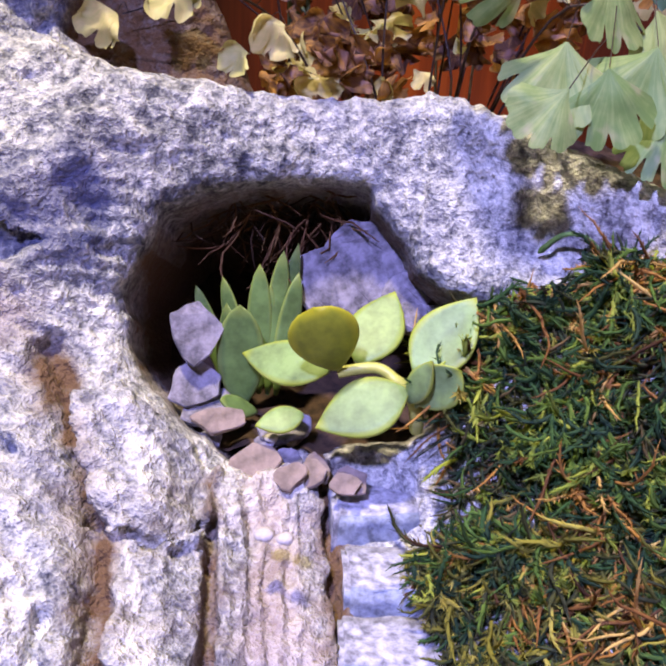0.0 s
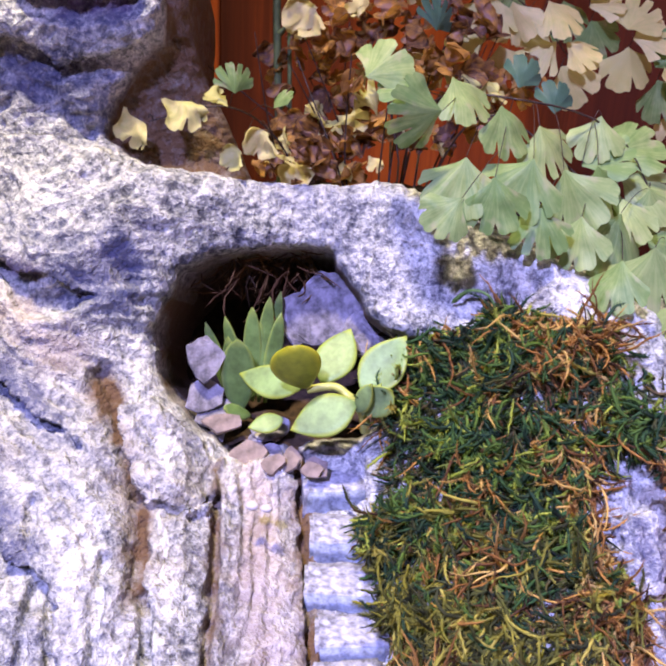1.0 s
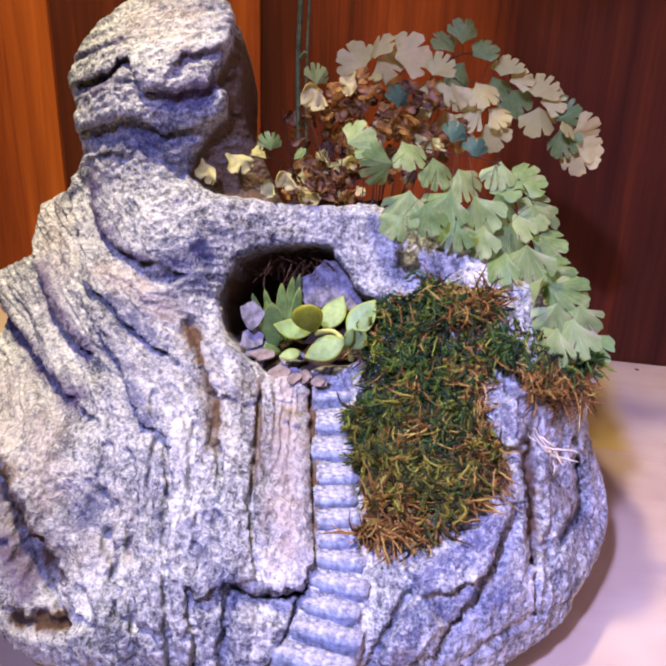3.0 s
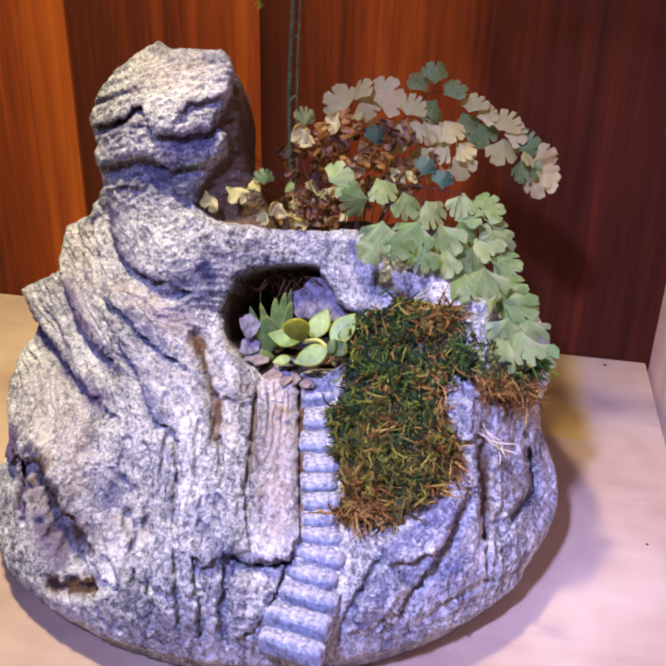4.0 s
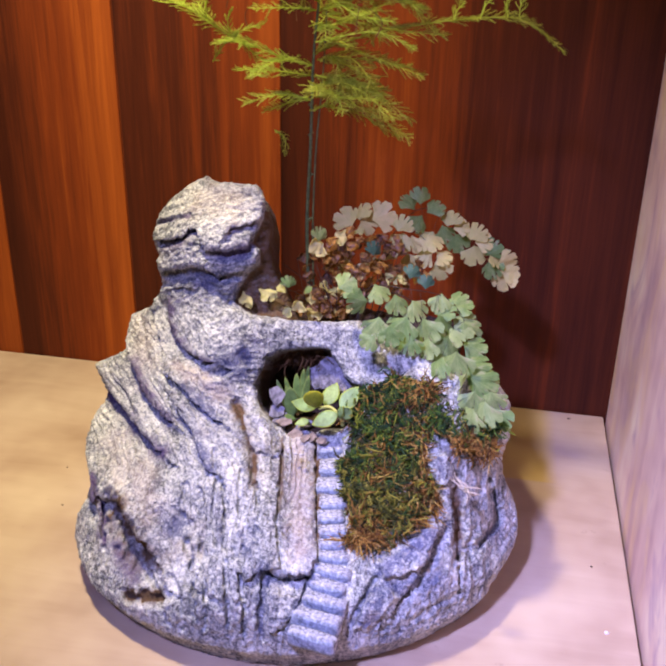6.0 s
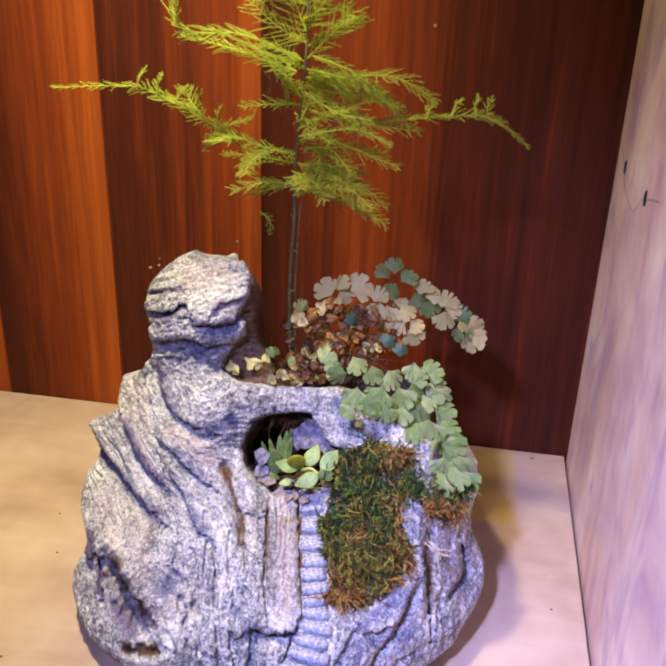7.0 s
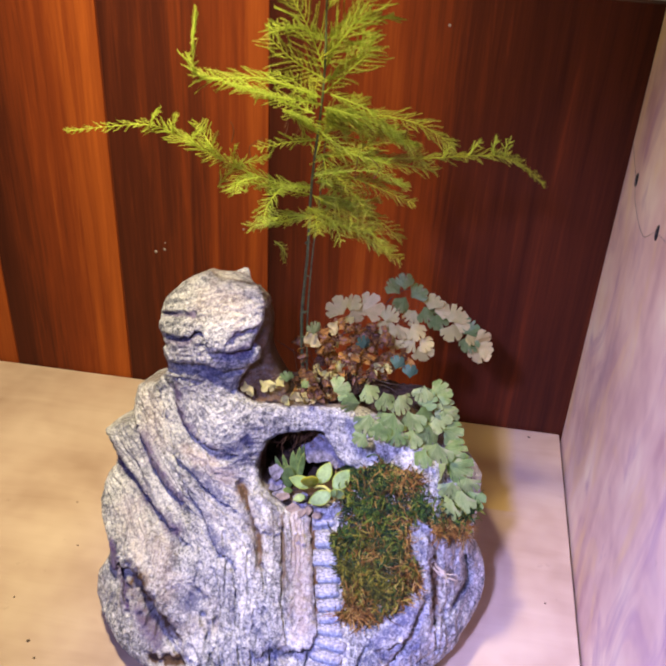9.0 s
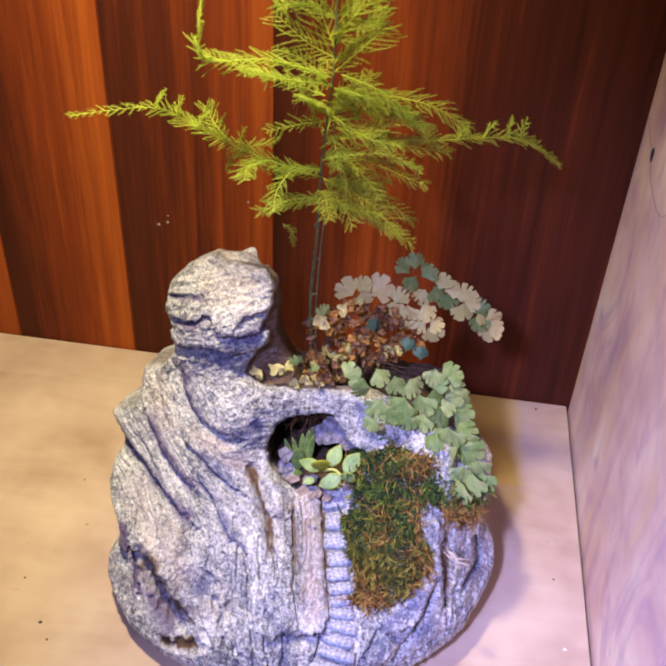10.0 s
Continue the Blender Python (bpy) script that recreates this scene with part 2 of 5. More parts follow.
def from_arrays(name, verts, faces, material, parent=None, smooth=True):
    me = bpy.data.meshes.new(name)
    me.from_pydata(verts, [], faces)
    me.polygons.foreach_set("use_smooth", [smooth] * len(me.polygons))
    me.materials.append(material)
    ob = new(name, me)
    if parent is not None:
        ob.parent = parent
    return ob


def board(name, lo, hi, material, parent=None, bevel=0.001):
    """A bevelled board between two corners, with planar metres as its UVs along its two longest sides."""
    bm = bmesh.new()
    bmesh.ops.create_cube(bm, size=1.0)
    size = [h - l for l, h in zip(lo, hi)]
    mid = [(h + l) / 2 for l, h in zip(lo, hi)]
    for v in bm.verts:
        v.co = Vector([c * s for c, s in zip(v.co, size)])
    bmesh.ops.bevel(bm, geom=bm.edges[:], offset=bevel, segments=2, affect="EDGES")
    uv = bm.loops.layers.uv.new("UVMap")
    order = sorted(range(3), key=lambda i: -size[i])
    a, b = sorted(order[:2])
    for f in bm.faces:
        for l in f.loops:
            l[uv].uv = (l.vert.co[a] + mid[a], l.vert.co[b] + mid[b])
    ob = mesh_object(name, bm, material, parent, smooth=False)
    ob.location = mid
    return ob


def tube(points, radii, sides=5):
    """Vertices and faces of a tapered tube along points."""
    pts = [Vector(p) for p in points]
    verts, faces = [], []
    for i, p in enumerate(pts):
        d = (pts[min(i + 1, len(pts) - 1)] - pts[max(i - 1, 0)])
        d = d.normalized() if d.length > 1e-9 else Vector((0, 0, 1))
        side = d.cross(Vector((0.31, 0.17, 0.93)))
        side = side.normalized() if side.length > 1e-6 else Vector((1, 0, 0))
        other = d.cross(side)
        for k in range(sides):
            a = 2 * math.pi * k / sides
            verts.append(p + (side * math.cos(a) + other * math.sin(a)) * radii[i])
    for i in range(len(pts) - 1):
        for k in range(sides):
            a, b = i * sides + k, i * sides + (k + 1) % sides
            faces.append((a, b, b + sides, a + sides))
    return verts, faces


def bend(points, n):
    """n + 1 points on a smooth curve through points."""
    pts = [Vector(p) for p in points]
    out = []
    for i in range(n + 1):
        s = i / n * (len(pts) - 1)
        k = min(int(s), len(pts) - 2)
        f = s - k
        a, b, c, d = pts[max(k - 1, 0)], pts[k], pts[k + 1], pts[min(k + 2, len(pts) - 1)]
        out.append(0.5 * ((2 * b) + (c - a) * f + (2 * a - 5 * b + 4 * c - d) * f * f + (3 * b - a - 3 * c + d) * f ** 3))
    return out


class Bag:
    """Collects many small pieces into one mesh."""

    def __init__(self):
        self.v, self.f = [], []

    def add(self, vf):
        n = len(self.v)
        self.v.extend(vf[0])
        self.f.extend([tuple(i + n for i in f) for f in vf[1]])

    def build(self, name, material, parent=None):
        return from_arrays(name, self.v, self.f, material, parent)


# ---- the open box that everything stands in ----
floor = tagged(board("floor", (-0.80, -0.50, -0.018), (0.2268, 0.279, 0.0), PLY), "pale plywood shelf board with faint stains and dust", "floor", kind="structure")
wall_back = tagged(new("wall_back"), "red-brown wood veneer back wall of upright planks", "wall", kind="structure")
for x0, x1 in ((-0.80, -0.60), (-0.60, -0.423), (-0.423, -0.28), (-0.28, -0.113), (-0.113, 0.249)):
    board("plank", (x0 + 0.0003, 0.28, -0.018), (x1 - 0.0003, 0.296, 0.472), PANEL, wall_back, 0.0006)
tagged(board("wall_right", (0.23, -0.30, -0.018), (0.248, 0.2795, 0.60), PLY_SIDE), "pale plywood side board with rubbed pinkish grain", "wall", kind="structure")
tagged(board("wall_upper", (-1.6, 0.30, 0.40), (1.6, 0.32, 2.2), PLASTER), "plain white plaster wall above the veneer", "wall", kind="structure")
# unseen room shell added around the box, dark to hold down bounced light
tagged(board("wall_left", (-1.62, -2.2, -0.8), (-1.6, 0.32, 2.2), ROOM), "unseen dark wall added to close off the room", "wall", kind="structure")
tagged(board("wall_far_right", (1.6, -2.2, -0.8), (1.62, 0.32, 2.2), ROOM), "unseen dark wall added to close off the room", "wall", kind="structure")
tagged(board("wall_front", (-1.6, -2.22, -0.8), (1.6, -2.2, 2.2), ROOM), "unseen dark wall added to close off the room", "wall", kind="structure")
tagged(board("ceiling", (-1.62, -2.22, 2.2), (1.62, 0.32, 2.22), ROOM), "unseen dark ceiling added to close off the room", "ceiling", kind="structure")
tagged(board("ground", (-1.6, -2.2, -0.82), (1.6, 0.32, -0.8), ROOM), "unseen dark room floor added under the shelf", "floor", kind="structure")

# ---- the rock planter: a carved solid turned into a mesh ----
GRID = 0.0014
LOW, HIGH = (-0.236, -0.144, -0.004), (0.158, 0.226, 0.296)
AX = [np.arange(a, b, GRID, dtype=np.float32) for a, b in zip(LOW, HIGH)]
GX, GY, GZ = AX[0][:, None, None], AX[1][None, :, None], AX[2][None, None, :]

# a slanted chart of the front, in millimetres: u to the right, v up
TURN, DIP = radians(8), radians(28)
AHEAD = Vector((-math.sin(TURN) * math.cos(DIP), math.cos(TURN) * math.cos(DIP), -math.sin(DIP)))
RIGHT = Vector((math.cos(TURN), math.sin(TURN), 0))
UPWARD = RIGHT.cross(AHEAD)
U0, V0, CELL, NU, NV = -250.0, -90.0, 0.5, 900, 900
RELIEF = np.zeros((NU, NV), np.float32)
CU = (U0 + CELL * np.arange(NU))[:, None] + np.zeros((1, NV))
CV = (V0 + CELL * np.arange(NV))[None, :] + np.zeros((NU, 1))


def lattice(x, y, seed):
    """Smooth value noise in two dimensions, from -1 to 1."""
    rng = np.random.RandomState(seed)
    table = rng.rand(256, 256).astype(np.float32) * 2 - 1
    xi, yi = np.floor(x).astype(int), np.floor(y).astype(int)
    fx, fy = x - xi, y - yi
    fx, fy = fx * fx * (3 - 2 * fx), fy * fy * (3 - 2 * fy)
    a, b = table[xi % 256, yi % 256], table[(xi + 1) % 256, yi % 256]
    c, e = table[xi % 256, (yi + 1) % 256], table[(xi + 1) % 256, (yi + 1) % 256]
    return (a * (1 - fx) + b * fx) * (1 - fy) + (c * (1 - fx) + e * fx) * fy


def window(points, reach):
    us, vs = [p[0] for p in points], [p[1] for p in points]
    i0, i1 = int((min(us) - reach - U0) / CELL), int((max(us) + reach - U0) / CELL)
    j0, j1 = int((min(vs) - reach - V0) / CELL), int((max(vs) + reach - V0) / CELL)
    return slice(max(i0, 0), min(i1, NU)), slice(max(j0, 0), min(j1, NV))


def from_line(u, v, points, signed=False):
    """The distance from a line of the chart; signed: below nought on its left-hand side."""
    best, side = np.full(u.shape, 1e9), np.ones(u.shape)
    for (a, b), (c, e) in zip(points, points[1:]):
        du, dv = c - a, e - b
        s = np.clip(((u - a) * du + (v - b) * dv) / max(du * du + dv * dv, 1e-9), 0, 1)
        d = np.hypot(u - a - s * du, v - b - s * dv)
        if signed:
            side = np.where(d < best - 1e-6, np.where((u - a) * dv - (v - b) * du > 0, 1.0, -1.0), side)
        best = np.minimum(best, d)
    return best * side


def inside(u, v, points):
    odd = np.zeros(u.shape, bool)
    for (a, b), (c, e) in zip(points, points[1:] + points[:1]):
        if b != e:
            odd ^= ((b > v) != (e > v)) & (u < (c - a) * (v - b) / (e - b) + a)
    return odd


def beyond(points):
    """Over the whole chart: how far outside a closed line each spot lies."""
    return from_line(CU, CV, points + points[:1]) * np.where(inside(CU, CV, points), -1, 1)


def ends_fade(u, v, points, reach):
    return np.clip(np.minimum(*(np.hypot(u - p[0], v - p[1]) for p in (points[0], points[-1]))) / reach, 0, 1)


def groove(points, width, depth):
    """A crack or fold with sloping sides."""
    w = window(points, width * 1.5 + 3)
    u, v = CU[w], CV[w]
    d = from_line(u, v, points) + lattice(u / 4, v / 4, 11) * 0.22 * width
    k = np.clip(1 - np.clip(d, 0, None) / width, 0, 1)
    RELIEF[w] += 1.45 * depth * (0.6 * k ** 1.6 + 0.4 * k * k * (3 - 2 * k))


def ledge(points, width, depth):
    """The edge of a layer: the stone to its right-hand side drops back and rises again over width."""
    w = window(points, width * 1.6 + 6)
    u, v = CU[w], CV[w]
    s = from_line(u, v, points, True) + lattice(u / 6, v / 6, 12) * 0.8 + lattice(u / 2.2, v / 2.2, 17) * 0.2
    drop = np.clip(s / 1.6 + 0.3, 0, 1) * np.clip(1 - s / width, 0, 1) ** 0.9
    lip = np.exp(-(np.clip(-s, 0, None) / (0.55 * width)) ** 2) * (s < 0) * 0.28
    RELIEF[w] += 1.5 * depth * (drop - lip) * ends_fade(u, v, points, 0.7 * width)


def slab(points, soft, height):
    """A raised piece of the chart with crisp edges."""
    w = window(points, soft * 2 + 3)
    u, v = CU[w], CV[w]
    d = from_line(u, v, points + points[:1]) * np.where(inside(u, v, points), 1, -1) + lattice(u / 3, v / 3, 5) * 0.6
    RELIEF[w] -= 1.5 * height * np.clip(d / soft + 0.5, 0, 1)


# brown dirt and hollow shade, violet fold shade, slate-blue shade, beige lamp warmth
DIRT_AND_LIGHT = np.zeros((4, NU, NV), np.float32)


def dirt_or_light(points, width, amount, kind=0):
    """Dirt, or painted light and shade, along a line of the chart."""
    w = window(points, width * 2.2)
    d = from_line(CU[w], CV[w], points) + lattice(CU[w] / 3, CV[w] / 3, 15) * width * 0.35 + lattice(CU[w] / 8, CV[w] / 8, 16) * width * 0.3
    DIRT_AND_LIGHT[kind][w] = np.maximum(DIRT_AND_LIGHT[kind][w], amount * np.exp(-np.clip(d, 0, None) ** 2 / (2 * (width * 0.55) ** 2)))


# how far back the front of the stone lies: a leaning bowl with swells on it
HU, HV = CU / 100, CV / 100
DEPTH = -127.5 + 11.3 * HU + 51.3 * HV + 22.3 * HU ** 2 - 2.5 * HU * HV - 11.1 * HV ** 2


def swell(v, u, rises):
    for k, rise in enumerate(rises):
        if rise:
            DEPTH[:] += rise * np.exp(-((CU - u - 30 * k) ** 2 + (CV - v) ** 2) / (2 * 22.0 ** 2))


swell(-30, -170, [0, 1, 0, -4, 0, 3, 0, 1, 1, -1])
swell(0, -200, [5, 6, 2, 3, -5, -10, 6, -7, -3, -1, -4, 0])
swell(30, -200, [7, -1, -15, 1, 1, -15, -3, 2, -3, -10, -3, 14])
swell(60, -200, [-6, -6, -7, -2, -5, -8, 7, 11, -8, -8, -5, 12])
swell(90, -200, [5, 12, 0, 2, -10, 5, 21, 14, 3, -2, -15, -3])
swell(120, -200, [3, 5, -5, -2, 5, 16, 9, 1, 3, -13, -13, 2])
swell(150, -200, [-3, 1, 1, -6, -5, 5, 7, 8, 8, -8, -2, 2])
swell(180, -170, [9, 6, -1, 0, 3, 9, 6, -9, -5, 4])
swell(210, -140, [-4, -6, 7, 3, 0, -2, -9, -1, 3])
swell(240, -140, [-9, -20, -13, -6])
swell(270, -140, [0, 4, 1, -4])

# outlines on the chart: the painted stone, the raw brown flank of its tower, the mouth of the cave
TOWER_AND_TOP = [(-132, 276), (-122, 283), (-107, 288), (-98, 282), (-86, 282), (-66, 278), (-58, 267), (-58, 256), (-66, 243), (-69, 234), (-62, 230), (-63, 222), (-72, 215), (-79, 205), (-83, 192), (-68, 182), (-32, 179), (-16, 179), (0, 179), (16, 181), (28, 179), (47, 167), (67, 157), (90, 152), (121, 138), (129, 126), (128, 102), (123, 87), (124, 71), (133, 57), (139, 39), (137, 25), (130, 12), (116, -4)]
FLANKS = [(110, -60), (-60, -80), (-190, -60), (-174, -13), (-185, -2), (-192, 11), (-192, 28), (-182, 43), (-181, 54), (-194, 70), (-199, 83), (-197, 100), (-189, 112), (-189, 123), (-193, 133), (-200, 142), (-179, 150), (-174, 155), (-174, 170), (-171, 183), (-152, 189), (-143, 199), (-139, 208), (-141, 214), (-143, 223), (-139, 227), (-146, 235), (-150, 244), (-147, 256), (-144, 264)]
RAW_SIDE = [(-69, 280), (-59, 270), (-55, 253), (-56, 230), (-52, 218), (-45, 206), (-40, 196), (-32, 179), (-55, 174), (-90, 183), (-98, 214), (-81, 262)]
CAVE_MOUTH = [(-61, 132), (-59, 141), (-54, 150), (-45, 156), (-30, 160), (-15, 161), (-7, 159), (-2, 153), (2, 147), (5, 140), (11, 135), (20, 132), (21, 122), (15, 110), (3, 101), (-12, 99), (-23, 98), (-36, 95), (-41, 100), (-46, 103), (-54, 111), (-58, 115), (-60, 125)]
MOSS_EDGE = [(1, 101), (11, 115), (16, 132), (28, 136), (50, 141), (64, 138), (81, 123), (107, 116), (117, 117), (112, 98), (94, 88), (80, 97), (71, 110), (66, 104), (63, 92), (66, 80), (68, 69), (71, 54), (55, 42), (46, 36), (40, 28), (33, 24), (26, 26), (12, 26), (14, 39), (12, 56), (8, 75), (4, 89)]

groove([(-144, 253), (-130, 254), (-116, 254)], 4, 3.5)
ledge([(-145, 239), (-132, 238), (-119, 239), (-114, 245), (-107, 245), (-102, 234), (-99, 229), (-90, 228), (-79, 230), (-71, 232), (-65, 238)], 9, 6)
ledge([(-86, 237), (-81, 244), (-71, 247), (-61, 251)], 7, 3.5)
ledge([(-142, 216), (-128, 215), (-111, 217), (-101, 216), (-91, 211), (-80, 214), (-68, 219), (-61, 223)], 7, 5)
groove([(-137, 206), (-122, 210), (-104, 209), (-95, 200), (-84, 191), (-76, 187)], 8, 4)
ledge([(-134, 201), (-121, 202), (-111, 201)], 4, 2)
groove([(-119, 266), (-99, 273), (-77, 272), (-62, 267)], 2.5, 1.0)
groove([(-132, 263), (-115, 264), (-90, 260), (-62, 257)], 3, 1.2)
ledge([(-134, 197), (-131, 178), (-124, 165), (-112, 155), (-97, 149), (-89, 146)], 14, 7)
groove([(-152, 186), (-146, 173), (-139, 158), (-131, 138), (-122, 127)], 3.5, 4)
groove([(-162, 182), (-155, 164), (-150, 147)], 4, 1.5)
ledge([(-168, 154), (-157, 138), (-148, 124), (-133, 112), (-116, 100)], 14, 8)
ledge([(-130, 140), (-113, 129), (-100, 117), (-87, 106), (-78, 101)], 7, 5)
ledge([(-113, 109), (-102, 99), (-93, 84), (-84, 73), (-76, 67)], 9, 6)
ledge([(-199, 137), (-188, 128), (-177, 117), (-159, 104), (-140, 91), (-121, 79)], 16, 9)
groove([(-100, 60), (-103, 45), (-96, 34)], 5, 2)
ledge([(-162, 14), (-168, 32), (-175, 45), (-182, 60)], 7, 5)
ledge([(-167, 45), (-149, 46), (-139, 32), (-130, 22), (-118, 14), (-111, 6)], 24, 12)
groove([(-160, 41), (-146, 27), (-132, 12)], 17, 9)
groove([(-117, 37), (-109, 31), (-98, 34)], 12, 3.5)
groove([(-136, -16), (-124, -16), (-109, -14)], 7, 6)
groove([(-90, 8), (-90, 0), (-80, -5), (-67, -9)], 5, 3)
groove([(-155, 89), (-146, 80), (-149, 72)], 5, 1.5)
groove([(-171, 73), (-152, 65), (-140, 53)], 8, 2)
groove([(-74, 119), (-68, 107), (-61, 94), (-55, 79), (-52, 63)], 4.5, 3.0)
ledge([(-42, 102), (-38, 93), (-38, 83), (-46, 81), (-54, 83)], 7, 5)
slab([(-66, 108), (-58, 112), (-52, 108), (-44, 101), (-38, 94), (-37, 86), (-40, 81), (-49, 82), (-56, 86), (-61, 97)], 2.5, 6)
slab([(-51, 80), (-38, 80), (-36, 60), (-35, 44), (-33, 32), (-28, 14), (-38, 16), (-45, 35), (-50, 60)], 2, 1.8)
groove([(-37, 84), (-34, 65), (-34, 52), (-33, 42), (-29, 25)], 2.4, 1.6)
slab([(-37, 94), (-17, 95), (-13, 72), (-10, 51), (-6, 30), (-7, 20), (-11, 11), (-24, 11), (-29, 25), (-32, 42), (-33, 62)], 1.8, 4)
groove([(-14, 94), (-11, 72), (-8, 51), (-5, 28)], 5, 4.5)
ledge([(-43, 12), (-37, 15), (-29, 10), (-18, 8), (-11, 10), (-4, 14)], 12, 7)
slab([(-34, 5), (-12, 5), (-15, -7), (-23, -21), (-30, -26), (-34, -24), (-34, -8)], 2.5, 4)
groove([(-38, 10), (-38, -5), (-39, -21), (-39, -30)], 5, 4)
groove([(-11, 7), (-14, -6), (-19, -16), (-26, -24)], 4, 3)
groove([(-74, 65), (-68, 46), (-66, 25), (-62, 3), (-60, -23)], 3.5, 4.8)
groove([(-89, 58), (-83, 36), (-84, 17), (-76, -5), (-76, -27)], 4, 4.0)
groove([(-83, 84), (-78, 65), (-77, 42), (-71, 19)], 3, 3.2)
groove([(-62, 71), (-59, 52), (-58, 37)], 3, 3.2)
groove([(-95, 23), (-86, 4), (-84, -21)], 5, 4.8)
groove([(-101, 1), (-94, -13), (-92, -30)], 5, 4.0)
groove([(-50, 63), (-45, 45), (-45, 27)], 3, 4.0)
groove([(-54, 9), (-50, -10), (-50, -28)], 4, 4.8)
groove([(-121, -2), (-108, -16), (-102, -29)], 4, 3.2)
groove([(-54, 23), (-52, 30), (-50, 35)], 9, 4)
groove([(-84, 21), (-80, 18)], 8, 3)
groove([(9, 121), (19, 125)], 14, 6)
groove([(-68, 149), (-62, 142), (-59, 136)], 6, 2)
slab([(69, 86), (77, 89), (84, 82), (84, 73), (74, 68), (69, 73)], 3, 5)
groove([(83, 89), (87, 68), (88, 50), (89, 35), (89, 21)], 8, 7)
groove([(89, 21), (90, 7), (91, -4)], 3, 3)
slab([(33, 19), (42, 25), (60, 37), (71, 46), (75, 42), (68, 28), (64, 18), (51, 12), (39, 10)], 4, 5)
ledge([(39, -18), (47, -7), (54, 4), (63, 17), (68, 26), (74, 41)], 9, 5)
ledge([(86, 27), (84, 47), (81, 65)], 6, 3)
slab([(29, -3), (43, 4), (47, -2), (38, -15), (29, -24), (21, -22)], 4, 4)
groove([(16, -27), (20, -14), (27, -2), (33, 8)], 4, 4)
groove([(53, -2), (68, 9), (74, 14)], 7, 3)
groove([(61, -19), (73, -11), (88, -4)], 5, 3)
ledge([(117, 66), (124, 52), (127, 40), (121, 32), (111, 26), (104, 21)], 9, 7)
groove([(100, 36), (96, 22), (101, 8)], 6, 3)
groove([(103, 88), (106, 72), (104, 54)], 7, 3)
groove([(122, 106), (126, 93), (123, 80)], 7, 4)
dirt_or_light([(-73, 116), (-67, 105), (-60, 92), (-54, 76), (-52, 64)], 4.5, 1.1, 0)
dirt_or_light([(-14, 92), (-11, 72), (-8, 51), (-4, 29)], 4.5, 1.1, 0)
dirt_or_light([(-38, 92), (-37, 81), (-34, 65), (-33, 49)], 2.5, 1.0, 0)
dirt_or_light([(86, 68), (88, 50), (89, 35), (89, 21)], 5, 1.1, 0)
dirt_or_light([(86, 89), (86, 77)], 8, 0.7, 0)
dirt_or_light([(39, 153), (48, 145)], 9, 0.25, 0)
dirt_or_light([(121, 47), (113, 28)], 5, 0.5, 0)
# shade put into colour: near-black brown hollow, violet and slate-blue recesses
dirt_or_light([(-152, 41), (-140, 25), (-126, 13)], 11, 1.75, 0)
dirt_or_light([(-126, 13), (-115, 7)], 5, 1.1, 0)
dirt_or_light([(-149, 14), (-139, 4), (-132, -1)], 9, 0.9, 1)
dirt_or_light([(-182, 58), (-175, 45), (-167, 31), (-160, 15)], 4, 1.0, 1)
dirt_or_light([(-161, 42), (-156, 25)], 6, 0.6, 1)
dirt_or_light([(-192, 126), (-181, 115), (-163, 101), (-140, 88), (-122, 79)], 7, 1.0, 1)
dirt_or_light([(-162, 143), (-153, 130), (-140, 118), (-123, 103)], 7, 0.9, 1)
dirt_or_light([(-132, 192), (-130, 177), (-123, 163), (-110, 153), (-95, 147)], 4.5, 0.9, 1)
dirt_or_light([(-84, 143), (-71, 140), (-69, 154)], 9, 0.8, 2)
dirt_or_light([(-112, 127), (-98, 115), (-85, 104)], 5, 0.8, 2)
dirt_or_light([(-109, 104), (-100, 94), (-91, 81), (-83, 72)], 5, 0.8, 2)
dirt_or_light([(-114, 34), (-106, 30), (-98, 34)], 8, 0.7, 2)
dirt_or_light([(-102, 162), (-84, 154)], 6, 0.5, 2)
dirt_or_light([(-52, 24), (-51, 32)], 7, 0.6, 2)
dirt_or_light([(-40, 12), (-29, 8), (-15, 7), (-7, 11)], 4.5, 0.8, 2)
dirt_or_light([(-38, 3), (-38, -13), (-39, -28)], 4, 0.7, 2)
dirt_or_light([(-13, -3), (-19, -16)], 4, 0.6, 2)
dirt_or_light([(37, 13), (51, 23), (68, 40)], 7, 0.8, 2)
dirt_or_light([(60, 12), (52, 1)], 5, 0.6, 2)
dirt_or_light([(29, -17), (34, -4), (40, 1)], 8, 0.8, 2)
dirt_or_light([(76, 82), (78, 75)], 8, 0.6, 2)
dirt_or_light([(109, 26), (121, 34)], 5, 0.7, 2)
dirt_or_light([(72, 6), (78, 8)], 5, 0.5, 2)
dirt_or_light([(-138, 231), (-121, 233), (-109, 242)], 5, 0.7, 1)
dirt_or_light([(-94, 227), (-78, 227), (-66, 234)], 4.5, 0.8, 1)
dirt_or_light([(-130, 211), (-111, 214), (-94, 210)], 5, 0.7, 2)
dirt_or_light([(-88, 221), (-68, 225)], 7, 0.7, 2)
dirt_or_light([(-101, 205), (-82, 196), (-75, 206)], 9, 0.6, 2)
dirt_or_light([(-143, 253), (-116, 254)], 2.5, 0.8, 1)
dirt_or_light([(-81, 242), (-65, 247)], 4, 0.6, 1)
# lamp warmth put into the colour of plank, slabs and head
dirt_or_light([(-27, 90), (-22, 59), (-17, 26)], 10, 0.9, 3)
dirt_or_light([(-118, 142), (-99, 133), (-83, 124)], 8, 0.7, 3)
